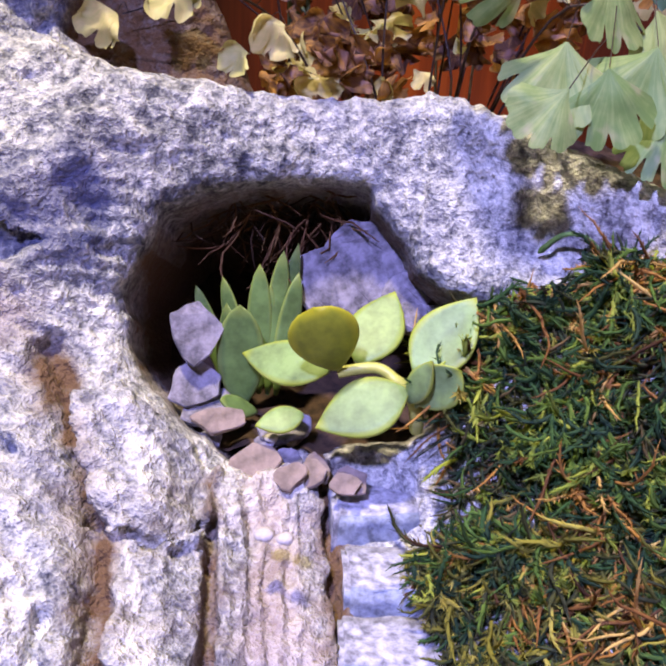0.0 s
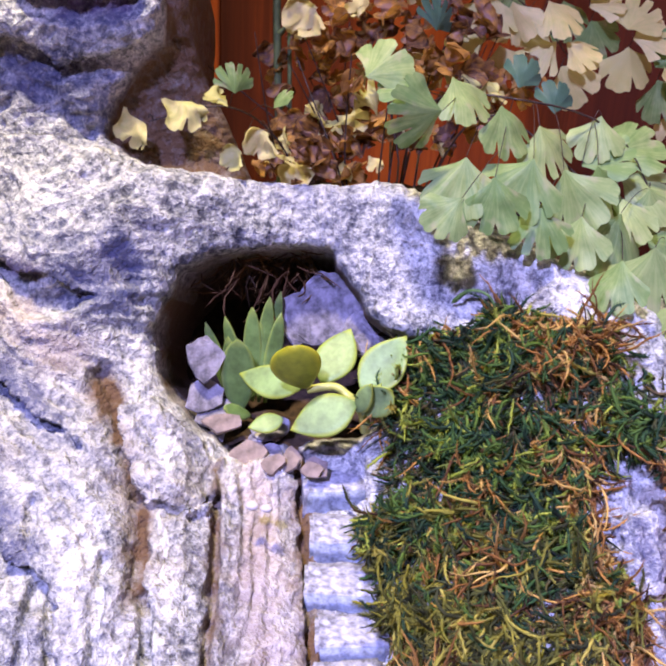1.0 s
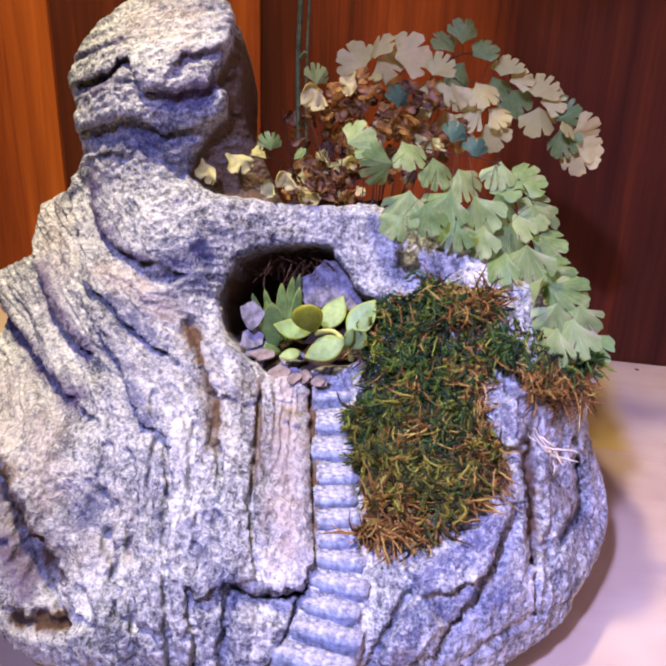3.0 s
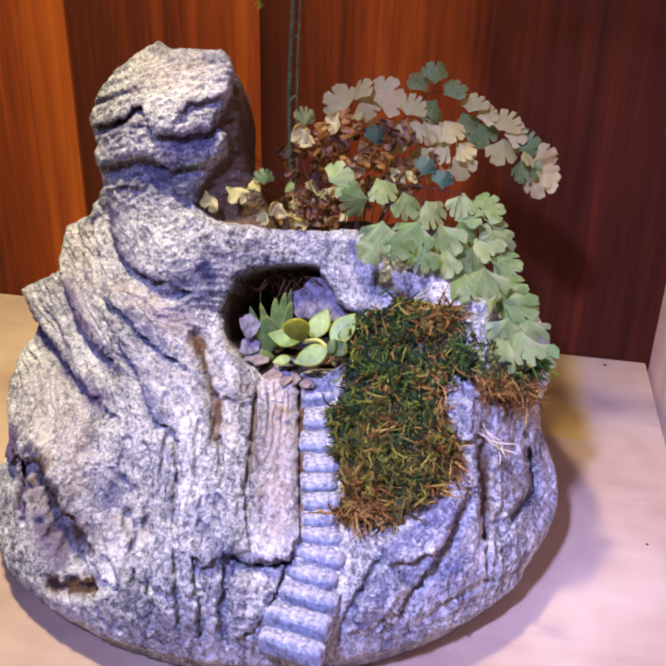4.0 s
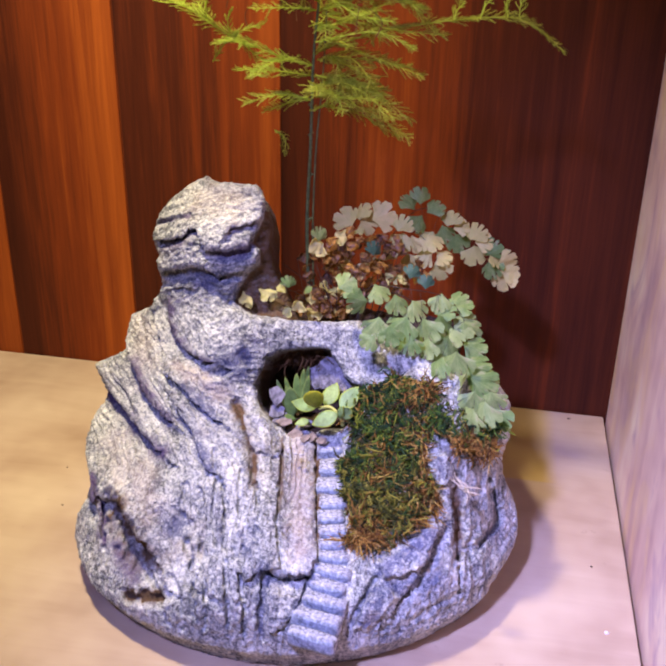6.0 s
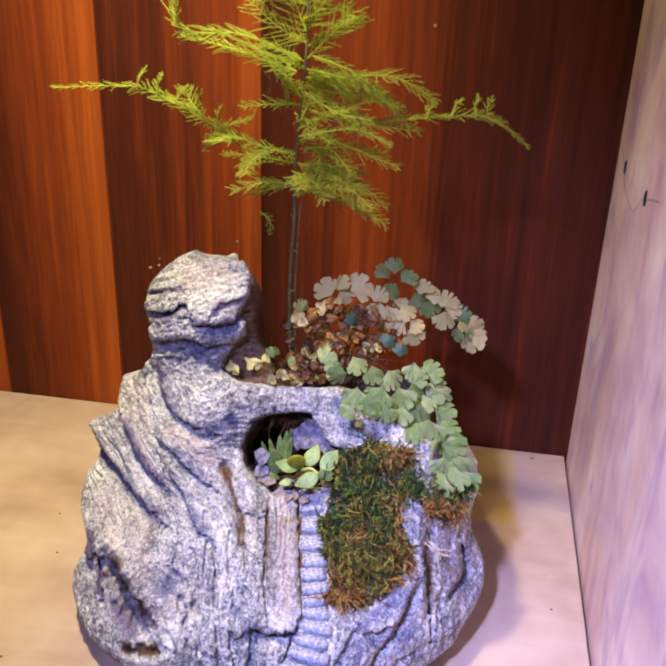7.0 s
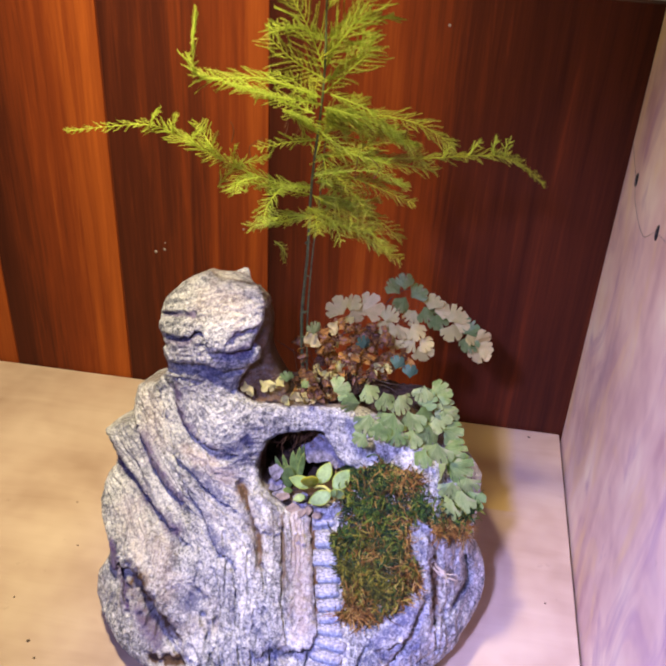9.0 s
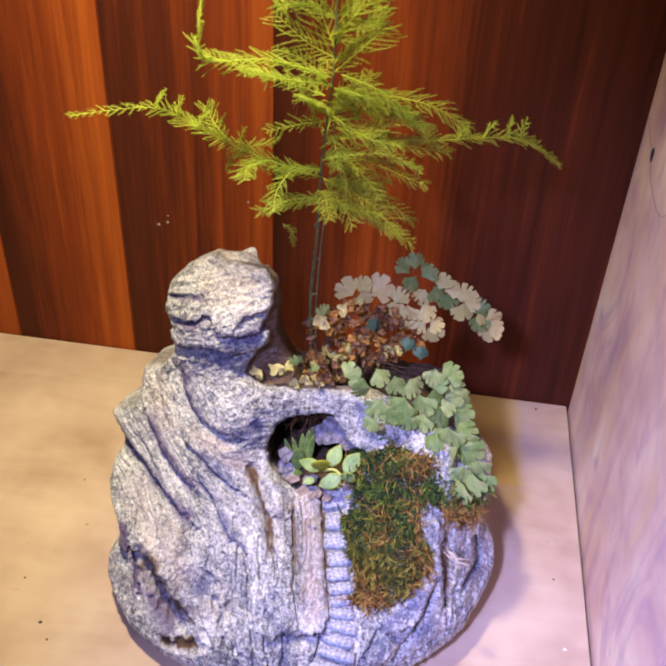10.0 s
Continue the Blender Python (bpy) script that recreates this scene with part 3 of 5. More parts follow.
dirt_or_light([(-161, 172), (-150, 147), (-158, 157)], 14, 0.5, 3)
dirt_or_light([(-105, 268), (-83, 264)], 22, 0.5, 3)
dirt_or_light([(-169, 79), (-136, 60), (-126, 41)], 16, 0.5, 3)
# shade of a small pocket, put into the brown
dirt_or_light([(-136, -16), (-124, -15), (-111, -14)], 5, 1.6, 0)

# fine folds that run with the flow of the stone
LEAN = np.clip(-(CU + 35) / 60, 0, 1) * np.clip(CV - 70, 0, 110) * 0.85
FLOW = CU + LEAN + 6 * lattice(CU / 34, CV / 34, 13) + 2 * lattice(CU / 12, CV / 12, 14)
CAP = np.clip((CV - 186) / 10, 0, 1)
LAYER = CV - 0.30 * CU + 7 * lattice(CU / 20, CV / 20, 9)
RELIEF += (1 - CAP) * (2.4 * np.abs(lattice(FLOW / 9.0, CV / 70.0, 1)) + 1.7 * np.abs(lattice(FLOW / 4.2, CV / 40.0, 2)) + 0.6 * lattice(FLOW / 2.2, CV / 12.0, 3))
RELIEF += CAP * (1.3 * np.abs(lattice(CU / 34.0, LAYER / 7.0, 1)) + 0.9 * np.abs(lattice(CU / 16.0, LAYER / 3.4, 2)))
RELIEF += 0.9 * lattice(CU / 9.0, CV / 9.0, 8) + 0.5 * lattice(CU / 3.6, CV / 3.6, 4)

# the bed of the stairway lies a little deeper
STAIR = [(-0.004, 0.000, 0.101), (0.003, -0.027, 0.092), (0.009, -0.055, 0.085), (0.014, -0.076, 0.078), (0.018, -0.092, 0.072), (0.018, -0.108, 0.065), (0.016, -0.124, 0.057), (0.012, -0.142, 0.046)]
BED = [(1000 * (Vector(p).dot(RIGHT)), 1000 * (Vector(p).dot(UPWARD))) for p in STAIR]
IN_BED = np.clip((10.5 + 5 * np.clip((20 - CV) / 40, 0, 1) - from_line(CU, CV, BED)) / 2.0, 0, 1)
RELIEF = (RELIEF * (1 - IN_BED) + 1.9 * IN_BED).astype(np.float32)



def blurred(a, n):
    for ax in (0, 1, 0, 1):
        c = np.cumsum(np.concatenate([np.repeat(np.take(a, [0], ax), n + 1, ax), a, np.repeat(np.take(a, [-1], ax), n, ax)], ax), ax)
        w = 2 * n + 1
        a = (np.take(c, range(w, c.shape[ax]), ax) - np.take(c, range(c.shape[ax] - w), ax)) / w
    return a


# broad carving goes into the solid, crisp edges and cracks onto its skin
BROAD = blurred(RELIEF.astype(np.float64), 3).astype(np.float32)
CRISP = RELIEF - BROAD


def chart(x, y, z):
    u = 1000 * (x * RIGHT.x + y * RIGHT.y)
    v = 1000 * (x * UPWARD.x + y * UPWARD.y + z * UPWARD.z)
    return u, v


def blend_in(a, b, k):
    h = np.clip(0.5 + 0.5 * (b - a) / k, 0, 1)
    return b * (1 - h) + a * h - k * h * (1 - h)


def both(a, b, k):
    """What lies in both of two solids, with a rounded edge."""
    return -blend_in(-a, -b, k)


def cut_out(a, b, k):
    return both(a, -b, k)


def egg(c, r):
    q = np.sqrt(((GX - c[0]) / r[0]) ** 2 + ((GY - c[1]) / r[1]) ** 2 + ((GZ - c[2]) / r[2]) ** 2)
    return (q - 1) * min(r)


def solid():
    u, v = chart(GX, GY, GZ)
    i = np.clip(((u - U0) / CELL + 0.5 + 0 * GZ).astype(np.int32), 0, NU - 1)
    j = np.clip(((v - V0) / CELL + 0.5).astype(np.int32), 0, NV - 1)
    deep = (GX * AHEAD.x + GY * AHEAD.y + GZ * AHEAD.z - 0.001 * DEPTH.astype(np.float32)[i, j]).astype(np.float32)
    edge = 0.001 * beyond(TOWER_AND_TOP + FLANKS).astype(np.float32)
    low = np.clip((GZ - 0.006) / 0.02, 0.25, 1).astype(np.float32)
    front = (0.001 * BROAD[i, j] * low - deep) * 0.7
    f = both(front, (edge + 0.0006 * lattice(CU / 4, CV / 4, 19).astype(np.float32))[i, j] - 0.0022, 0.008)
    f = blend_in(f, egg((-0.107, 0.090, 0.246), (0.030, 0.032, 0.021)), 0.008)
    f = blend_in(f, egg((-0.092, 0.120, 0.252), (0.015, 0.014, 0.012)), 0.005)
    # the head narrows towards its back
    f = both(f, 0.001 * np.abs(u + 104) - 0.046 + 0.42 * np.clip(deep - 0.012, 0, 1) - 3 * np.clip(0.208 - GZ, 0, 1), 0.006)
    raw = both((0.018 - deep) * 0.7, 0.001 * beyond(RAW_SIDE).astype(np.float32)[i, j], 0.010)
    f = blend_in(f, raw, 0.004)
    foot = np.hypot(GX + 0.041, GY - 0.054) - (0.1905 - 0.6 * np.clip(0.022 - GZ, 0, 1) - 0.10 * np.clip(GZ - 0.07, 0, 1)) + 0.0003 * BROAD[i, j]
    f = both(f, foot, 0.009)
    rear = 0.200 - 0.065 * np.clip((GZ - 0.09) / 0.07, 0, 1)
    f = both(f, GY - rear + 0 * GX, 0.02)
    # the cave under the bridge and the planting hole behind it
    cave = both((0.001 * beyond(CAVE_MOUTH) + 0.0012 * lattice(CU / 5, CV / 5, 23)).astype(np.float32)[i, j] + 0.12 * np.clip(deep - 0.02, 0, 1), deep - 0.075, 0.010)
    f = cut_out(f, cave, 0.0045)
    f = cut_out(f, egg((0.012, 0.094, 0.172), (0.066, 0.032, 0.040)), 0.006)
    return f.astype(np.float32)


def skin(f):
    """A quad mesh over the zero surface of f (one vertex in each cell that it crosses)."""
    neg = f < 0
    nx, ny, nz = f.shape
    total = np.zeros((nx - 1, ny - 1, nz - 1, 3), np.float32)
    count = np.zeros((nx - 1, ny - 1, nz - 1), np.float32)
    for ax in range(3):
        sl0, sl1 = [slice(None)] * 3, [slice(None)] * 3
        sl0[ax], sl1[ax] = slice(0, -1), slice(1, None)
        a, b = f[tuple(sl0)], f[tuple(sl1)]
        hit = neg[tuple(sl0)] != neg[tuple(sl1)]
        t = np.where(hit, a / np.where(hit, a - b, 1), 0)
        o1, o2 = [k for k in range(3) if k != ax]
        for d1 in (0, 1):
            for d2 in (0, 1):
                s = [slice(None)] * 3
                s[o1] = slice(d1, f.shape[o1] - 1 + d1)
                s[o2] = slice(d2, f.shape[o2] - 1 + d2)
                h, tt = hit[tuple(s)], t[tuple(s)]
                count += h
                total[..., ax] += tt * h
                total[..., o1] += d1 * h
                total[..., o2] += d2 * h
    cells = np.argwhere(count > 0)
    index = np.full(count.shape, -1, np.int64)
    index[tuple(cells.T)] = np.arange(len(cells))
    pos = cells + total[tuple(cells.T)] / count[tuple(cells.T)][:, None]
    verts = np.array(LOW)[None] + pos * GRID
    quads = []
    for ax in range(3):
        sl0, sl1 = [slice(None)] * 3, [slice(None)] * 3
        sl0[ax], sl1[ax] = slice(0, -1), slice(1, None)
        hit = neg[tuple(sl0)] != neg[tuple(sl1)]
        at = np.argwhere(hit)
        o1, o2 = (ax + 1) % 3, (ax + 2) % 3
        ok = (at[:, o1] > 0) & (at[:, o2] > 0) & (at[:, o1] < f.shape[o1] - 1) & (at[:, o2] < f.shape[o2] - 1)
        at = at[ok]
        corner = []
        for d1, d2 in ((1, 1), (0, 1), (0, 0), (1, 0)):
            c = at.copy()
            c[:, o1] -= d1
            c[:, o2] -= d2
            corner.append(index[tuple(c.T)])
        q = np.stack(corner, 1)
        flip = ~neg[tuple(at.T)]
        q[flip] = q[flip][:, ::-1]
        quads.append(q)
    return verts, np.concatenate(quads)


def finer(verts, quads):
    """Every quad cut into four."""
    n = len(verts)
    ends = np.sort(np.stack([quads, np.roll(quads, -1, 1)], -1).reshape(-1, 2), 1)
    keys, back = np.unique(ends[:, 0] * n + ends[:, 1], return_inverse=True)
    mids = (verts[keys // n] + verts[keys % n]) / 2
    centres = verts[quads].mean(1)
    e = back.reshape(-1, 4) + n
    c = np.arange(len(quads)) + n + len(keys)
    out = np.concatenate([np.stack([quads[:, k], e[:, k], c, e[:, k - 1]], 1) for k in range(4)])
    return np.concatenate([verts, mids, centres]), out


def soften(verts, quads, amount):
    """Draws each corner towards the mean of its faces, to take the steps of the grid away."""
    mid = verts[quads].mean(1)
    total, count = np.zeros_like(verts), np.zeros(len(verts))
    for k in range(4):
        for ax in range(3):
            total[:, ax] += np.bincount(quads[:, k], mid[:, ax], len(verts))
        count += np.bincount(quads[:, k], minlength=len(verts))
    return verts + amount * (total / np.maximum(count, 1)[:, None] - verts)


def build_planter():
    verts, quads = skin(solid())
    verts, quads = finer(soften(verts, quads, 0.5), quads)
    verts = soften(verts, quads, 0.8)
    me = bpy.data.meshes.new("rock_planter")
    me.vertices.add(len(verts))
    me.loops.add(len(quads) * 4)
    me.polygons.add(len(quads))
    me.vertices.foreach_set("co", verts.astype(np.float32).ravel())
    me.loops.foreach_set("vertex_index", quads.astype(np.int32).ravel())
    me.polygons.foreach_set("loop_start", np.arange(0, len(quads) * 4, 4, dtype=np.int32))
    me.polygons.foreach_set("use_smooth", np.ones(len(quads), bool))
    me.update(calc_edges=True)
    nor = np.zeros(len(me.vertices) * 3, np.float32)
    me.vertices.foreach_get("normal", nor)
    nor = nor.reshape(-1, 3)
    # a crust of grains, finer than the carving
    u, v = chart(verts[:, 0], verts[:, 1], verts[:, 2])
    flow = u + np.clip(-(u + 35) / 60, 0, 1) * np.clip(v - 70, 0, 110) * 0.85
    top = v > 190
    s, v_run = np.where(top, v - 0.30 * u, flow), np.where(top, u, v)
    crust = 0.50 * lattice(s / 1.8, v_run / 2.8, 61) + 0.46 * lattice(u / 1.5, v / 1.5, 62)
    ci = np.clip(((u - U0) / CELL + 0.5).astype(int), 0, NU - 1)
    cj = np.clip(((v - V0) / CELL + 0.5).astype(int), 0, NV - 1)
    deep = 1000 * (verts @ np.array(AHEAD)) - DEPTH[ci, cj]
    front = np.clip(-(nor @ np.array(AHEAD)) * 1.6, 0, 1) * (deep < 30) * (beyond(CAVE_MOUTH)[ci, cj] > 1.5)
    verts = verts + nor * (0.001 * crust * np.clip(-(nor @ np.array(AHEAD)) + 0.4, 0, 1))[:, None]
    verts = verts - nor * (0.00115 * CRISP[ci, cj] * front)[:, None]
    me.vertices.foreach_set("co", verts.astype(np.float32).ravel())
    me.update()
    me.validate()
    uv = np.stack([s, v_run], 1)[quads.ravel()] * 0.001
    me.uv_layers.new(name="UVMap").data.foreach_set("uv", uv.astype(np.float32).ravel())
    ci = np.clip(((u - U0) / CELL).astype(int), 0, NU - 1)
    cj = np.clip(((v - V0) / CELL).astype(int), 0, NV - 1)
    deep = 1000 * (verts @ np.array(AHEAD)) - DEPTH[ci, cj]
    # brown soil on the cave walls, with the cave's shade put into it
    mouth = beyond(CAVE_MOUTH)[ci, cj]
    soil_and_shade = np.where((v > 143) & (deep < 40), 0.95, 1.2) * np.clip((1.5 - mouth) / 2.5, 0, 1) * np.clip((deep - 4 - 2 * (v > 140)) / 6, 0, 1)
    # the flank of the tower was left unpainted, raw brown, and so was the back
    bare = 1.05 * np.clip((beyond(TOWER_AND_TOP + FLANKS)[ci, cj] + 1.5) / 2, 0, 1) * np.clip(1 - beyond(RAW_SIDE)[ci, cj] / 4, 0, 1) * np.clip((deep - 9) / 5, 0, 1)
    bare = np.maximum(bare, np.clip((nor[:, 1] - 0.3) / 0.2, 0, 1) * (verts[:, 2] > 0.13) * 1.05)
    bare = np.maximum(bare, 1.05 * np.clip((v - 180) / 3, 0, 1) * np.clip((u + 92) / 4, 0, 1) * np.clip((deep - 14) / 4, 0, 1) * (v < 262))
    near = (deep < 45) & (mouth > 0)
    brown = np.maximum(DIRT_AND_LIGHT[0][ci, cj] * near, np.maximum(soil_and_shade, bare))
    for name, pair in (("Stain", (brown, DIRT_AND_LIGHT[1][ci, cj] * near)), ("Wash", (DIRT_AND_LIGHT[2][ci, cj] * near, DIRT_AND_LIGHT[3][ci, cj] * near))):
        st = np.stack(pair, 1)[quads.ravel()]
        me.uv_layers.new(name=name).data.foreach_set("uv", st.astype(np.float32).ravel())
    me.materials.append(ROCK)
    ob = new("rock_planter", me)
    tagged(ob, "grey violet artificial rock planter with a cave and small stairway", "planter")
    return ob, verts, nor


planter, SKIN, SKIN_N = build_planter()
SKIN_U, SKIN_V = chart(SKIN[:, 0], SKIN[:, 1], SKIN[:, 2])
SKIN_FACING = -(SKIN_N @ np.array(AHEAD))


# ---- the little stairway ----
def bed_height(p):
    near = (SKIN[:, 0] - p.x) ** 2 + (SKIN[:, 1] - p.y) ** 2 < 0.004 ** 2
    return float(np.median(SKIN[near & (SKIN_N[:, 2] > 0.2), 2]))


def step_mesh(w, d, h, seed):
    rng = random.Random(seed)
    bm = bmesh.new()
    bmesh.ops.create_cube(bm, size=1.0)
    for v in bm.verts:
        v.co = Vector((v.co.x * w, v.co.y * d, v.co.z * h))
    bmesh.ops.bevel(bm, geom=bm.edges[:], offset=0.0011, segments=2, affect="EDGES")
    bmesh.ops.subdivide_edges(bm, edges=[e for e in bm.edges if e.calc_length() > 0.004], cuts=3, use_grid_fill=True)
    # front faces take the darker, bluer riser colour
    for f in bm.faces:
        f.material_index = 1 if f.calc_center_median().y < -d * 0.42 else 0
    for v in bm.verts:
        n = noise.noise_vector(v.co * 260 + Vector((seed * 3.1, 0, 0)))
        v.co += n * 0.0007
    return bm


FLIGHT = bend(STAIR, 13)
for i, (a, b) in enumerate(zip(FLIGHT, FLIGHT[1:])):
    way = b - a
    mid = (a + b) / 2
    wide = (0.0195 if i < 7 else 0.020 + 0.0022 * (i - 6)) * (1 + 0.06 * math.sin(i * 4.1))
    mid.x += 0.0010 * math.sin(i * 2.7)
    ob = part("step", step_mesh(wide, Vector((way.x, way.y, 0)).length * 0.94, 0.012, i), STEP, planter)
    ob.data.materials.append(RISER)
    ob.matrix_basis = pose(mid.x, mid.y, max(mid.z, bed_height(mid) + 0.0012) - 0.0035 - 0.0005 * max(0, i - 6), 2.5 * math.sin(i * 3.3), 2.0 * math.sin(i * 1.9), math.degrees(math.atan2(way.y, way.x)) + 90 + 5 * math.sin(i * 5.3))

# ---- moss ----


def moss(name, count, material, label, choose, length, seed, low=0.0015, high=0.0085, thick=0.00036, leafy=True):
    """Curled shoots set with tiny leaves, combed by a slow swirl and heaped in lumps."""
    rng = np.random.RandomState(seed)
    pick = np.where(inside(SKIN_U, SKIN_V, MOSS_EDGE) & (SKIN_FACING > 0.0) & (SKIN[:, 1] < 0.06) & ((SKIN[:, 0] > 0.014) | (SKIN[:, 1] < -0.016)))[0]
    weight = choose(SKIN_U[pick], SKIN_V[pick]) * (1 - 0.55 * np.clip((SKIN_U[pick] - 72) / 8, 0, 1))
    weight = weight * np.clip(0.25 + 1.3 * (0.5 + 0.5 * lattice(SKIN_U[pick] / 8.0, SKIN_V[pick] / 8.0, 33)), 0.15, 1.5) ** (2 if leafy else 0)
    pick = rng.choice(pick, count, p=weight / weight.sum())
    swirl = lattice(SKIN_U[pick] / 9.0, SKIN_V[pick] / 9.0, 51) * 2.4
    heap = 0.5 + 0.5 * lattice(SKIN_U[pick] / 8.0, SKIN_V[pick] / 8.0, 33)
    bag = Bag()
    n_seg, sides = 8, 4
    for k, a, lump in zip(pick, swirl, heap):
        n = Vector(SKIN_N[k])
        p = Vector(SKIN[k]) + n * float(0.0003 + (low + high * lump) * rng.rand() ** 0.8)
        d = RIGHT * math.cos(a - 1.3) + UPWARD * math.sin(a - 1.3) + Vector(rng.normal(size=3)) * 0.34 + n * 0.35
        d = (d - n * d.dot(n) * 0.45).normalized()
        turn = Vector(rng.normal(size=3)) * 1.0 - n * 0.5
        step = length * (0.40 + 0.95 * rng.rand()) / n_seg
        pts = [p]
        for s in range(n_seg):
            d = (d + turn * 0.26 + Vector(rng.normal(size=3)) * 0.22).normalized()
            pts.append(pts[-1] + d * step)
        r = 0.00016 + thick * (0.3 + 0.7 * rng.rand())
        shape = [0.6, 0.9, 1.0, 1.0, 1.0, 0.9, 0.75, 0.5, 0.1]
        verts, faces = tube(pts, [r * q for q in shape], sides)
        if leafy:
            wide = r * 3.0
            for s in range(n_seg):
                axis = (pts[s + 1] - pts[s]).normalized()
                for q in range(sides):
                    i, j = s * sides + q, s * sides + (q + 1) % sides
                    out = ((verts[i] + verts[j]) / 2 - pts[s]).normalized()
                    verts.append((verts[i] + verts[j]) / 2 + (axis * 1.2 + out * 0.9 + Vector(rng.normal(size=3)) * 0.3) * (wide * shape[s]))
                    faces.append((i, j, len(verts) - 1))
        bag.add((verts, faces))
    return tagged(bag.build(name, material), label, "moss", kind="stuff")


def dry_share(u, v):
    """How withered the moss is over its patch: along the far side and the lower rim."""
    q = np.clip((u - 53) / 20, 0, 1) + np.clip((48 - v) / 25, 0, 1) + np.clip((v - 126) / 12, 0, 1) * 0.15 - 1.3 * np.clip((v - 96) / 10, 0, 1) * np.clip((u - 62) / 12, 0, 1)
    return np.clip(q + 0.25 * lattice(u / 9, v / 9, 21), 0.015, 1)


# low layer coloured dark for the shaded gaps in the moss
moss("moss_mat", 3600, MOSS_SHADE, "dark underlayer of the moss, gap shade put into its colour", lambda u, v: 1.0 + 0 * u, 0.010, 2, 0.001, 0.0040, 0.00030, False)
moss("green_moss", 2700, MOSS_GREEN, "tangled fresh green sheet moss on the rock planter", lambda u, v: (1.05 - dry_share(u, v)) * np.clip((v - 48) / 35, 0.12, 1), 0.0098, 3, 0.001, 0.0135, 0.00038)
moss("olive_moss", 1800, MOSS_OLIVE, "yellowing olive sheet moss on the lower patch", lambda u, v: (1.1 - dry_share(u, v)) * np.clip((92 - v) / 35, 0.05, 1), 0.0108, 7, 0.002, 0.0125, 0.00036)
moss("dry_moss", 2300, MOSS_BROWN, "withered orange-brown moss along the edge of the green", dry_share, 0.0150, 4, 0.002, 0.0105, 0.00026)

# ---- soil in the planting hole and in the cave ----
def lumpy_patch(name, centre, radii, rise, material, label, seed, bowl=-0.01):
    bm = bmesh.new()
    bmesh.ops.create_grid(bm, x_segments=44, y_segments=44, size=1.0)
    for v in bm.verts:
        r = math.hypot(v.co.x, v.co.y)
        q = Vector((v.co.x * radii[0], v.co.y * radii[1], 0))
        lump = noise.fractal(q * 140 + Vector((seed, 0, 0)), 1.0, 2.0, 4) * rise
        v.co = Vector(centre) + q + Vector((0, 0, lump + bowl * max(0, r - 0.55) * (min(1.0, max(0.0, v.co.y + 0.25) * 2) if bowl > 0 else 1.0)))
    return tagged(mesh_object(name, bm, material), label, "soil", kind="stuff")


lumpy_patch("potting_soil", (0.012, 0.086, 0.166), (0.072, 0.034, 0), 0.004, SOIL, "dark crumbly potting soil filling the planting hole", 2.0)
lumpy_patch("cave_soil", (-0.032, 0.050, 0.1085), (0.040, 0.048, 0), 0.003, SOIL, "dark damp soil on the floor of the cave", 7.0, 0.055)


def root_tangle():
    rng = random.Random(31)
    bag = Bag()
    for i in range(150):
        p = Vector((-0.056 + 0.036 * rng.random(), 0.038 + 0.022 * rng.random(), 0.160 - 0.010 * rng.random()))
        pts, d = [p], Vector((rng.uniform(-1, 1), rng.uniform(-0.5, 0.2), rng.uniform(-1, 0.0))).normalized()
        for k in range(5):
            d = (d + Vector((rng.gauss(0, 0.3), rng.gauss(0, 0.3), rng.gauss(0, 0.3)))).normalized()
            pts.append(pts[-1] + d * 0.0042)
        bag.add(tube(pts, [0.0003] * 5 + [0.0001], 3))
    return tagged(bag.build("dry_roots", ROOTS), "thin brown roots hanging in the dark cave", "roots", kind="stuff")


ROOTS = make_strands("brown_roots", [(0.0, (0.04, 0.018, 0.006)), (0.6, (0.14, 0.06, 0.02)), (1.0, (0.24, 0.13, 0.04))])
root_tangle()

# ---- slate flakes ----


def flake(centre, size, normal, spin, material, label, seed, thick=0.0022):
    rng = random.Random(seed)
    n = rng.randint(9, 12)
    ring = []
    for k in range(n):
        a = 2 * math.pi * (k + rng.uniform(-0.3, 0.3)) / n
        r = rng.uniform(0.66, 1.12)
        ring.append(Vector((math.cos(a) * r * size[0] / 2, math.sin(a) * r * size[1] / 2, 0)))
    bm = bmesh.new()
    low = [bm.verts.new(p * 0.93 - Vector((0, 0, thick / 2))) for p in ring]
    top = [bm.verts.new(p + Vector((0, 0, thick / 2))) for p in ring]
    bm.faces.new(low[::-1])
    bm.faces.new(top)
    for k in range(n):
        bm.faces.new((low[k], low[(k + 1) % n], top[(k + 1) % n], top[k]))
    bmesh.ops.bevel(bm, geom=bm.edges[:], offset=thick * 0.18, segments=1, affect="EDGES")
    bmesh.ops.triangulate(bm, faces=bm.faces[:])
    bmesh.ops.subdivide_edges(bm, edges=[e for e in bm.edges if e.calc_length() > 0.003], cuts=3 if thick > 0.004 else 2, use_grid_fill=False)
    for v in bm.verts:
        v.co += noise.noise_vector(v.co * 230 + Vector((seed * 1.7, 0, 0))) * (0.0012 if thick > 0.004 else 0.0005)
    ob = tagged(mesh_object("stone_flake", bm, material, smooth=False), label, "stone", "stone flakes in the cave")
    z = Vector(normal).normalized()
    ob.matrix_world = Matrix.Translation(Vector(centre)) @ z.to_track_quat("Z", "Y").to_matrix().to_4x4() @ pose(0, 0, 0, 0, 0, spin)
    return ob


GREY = "grey violet slate flake lying in the cave"
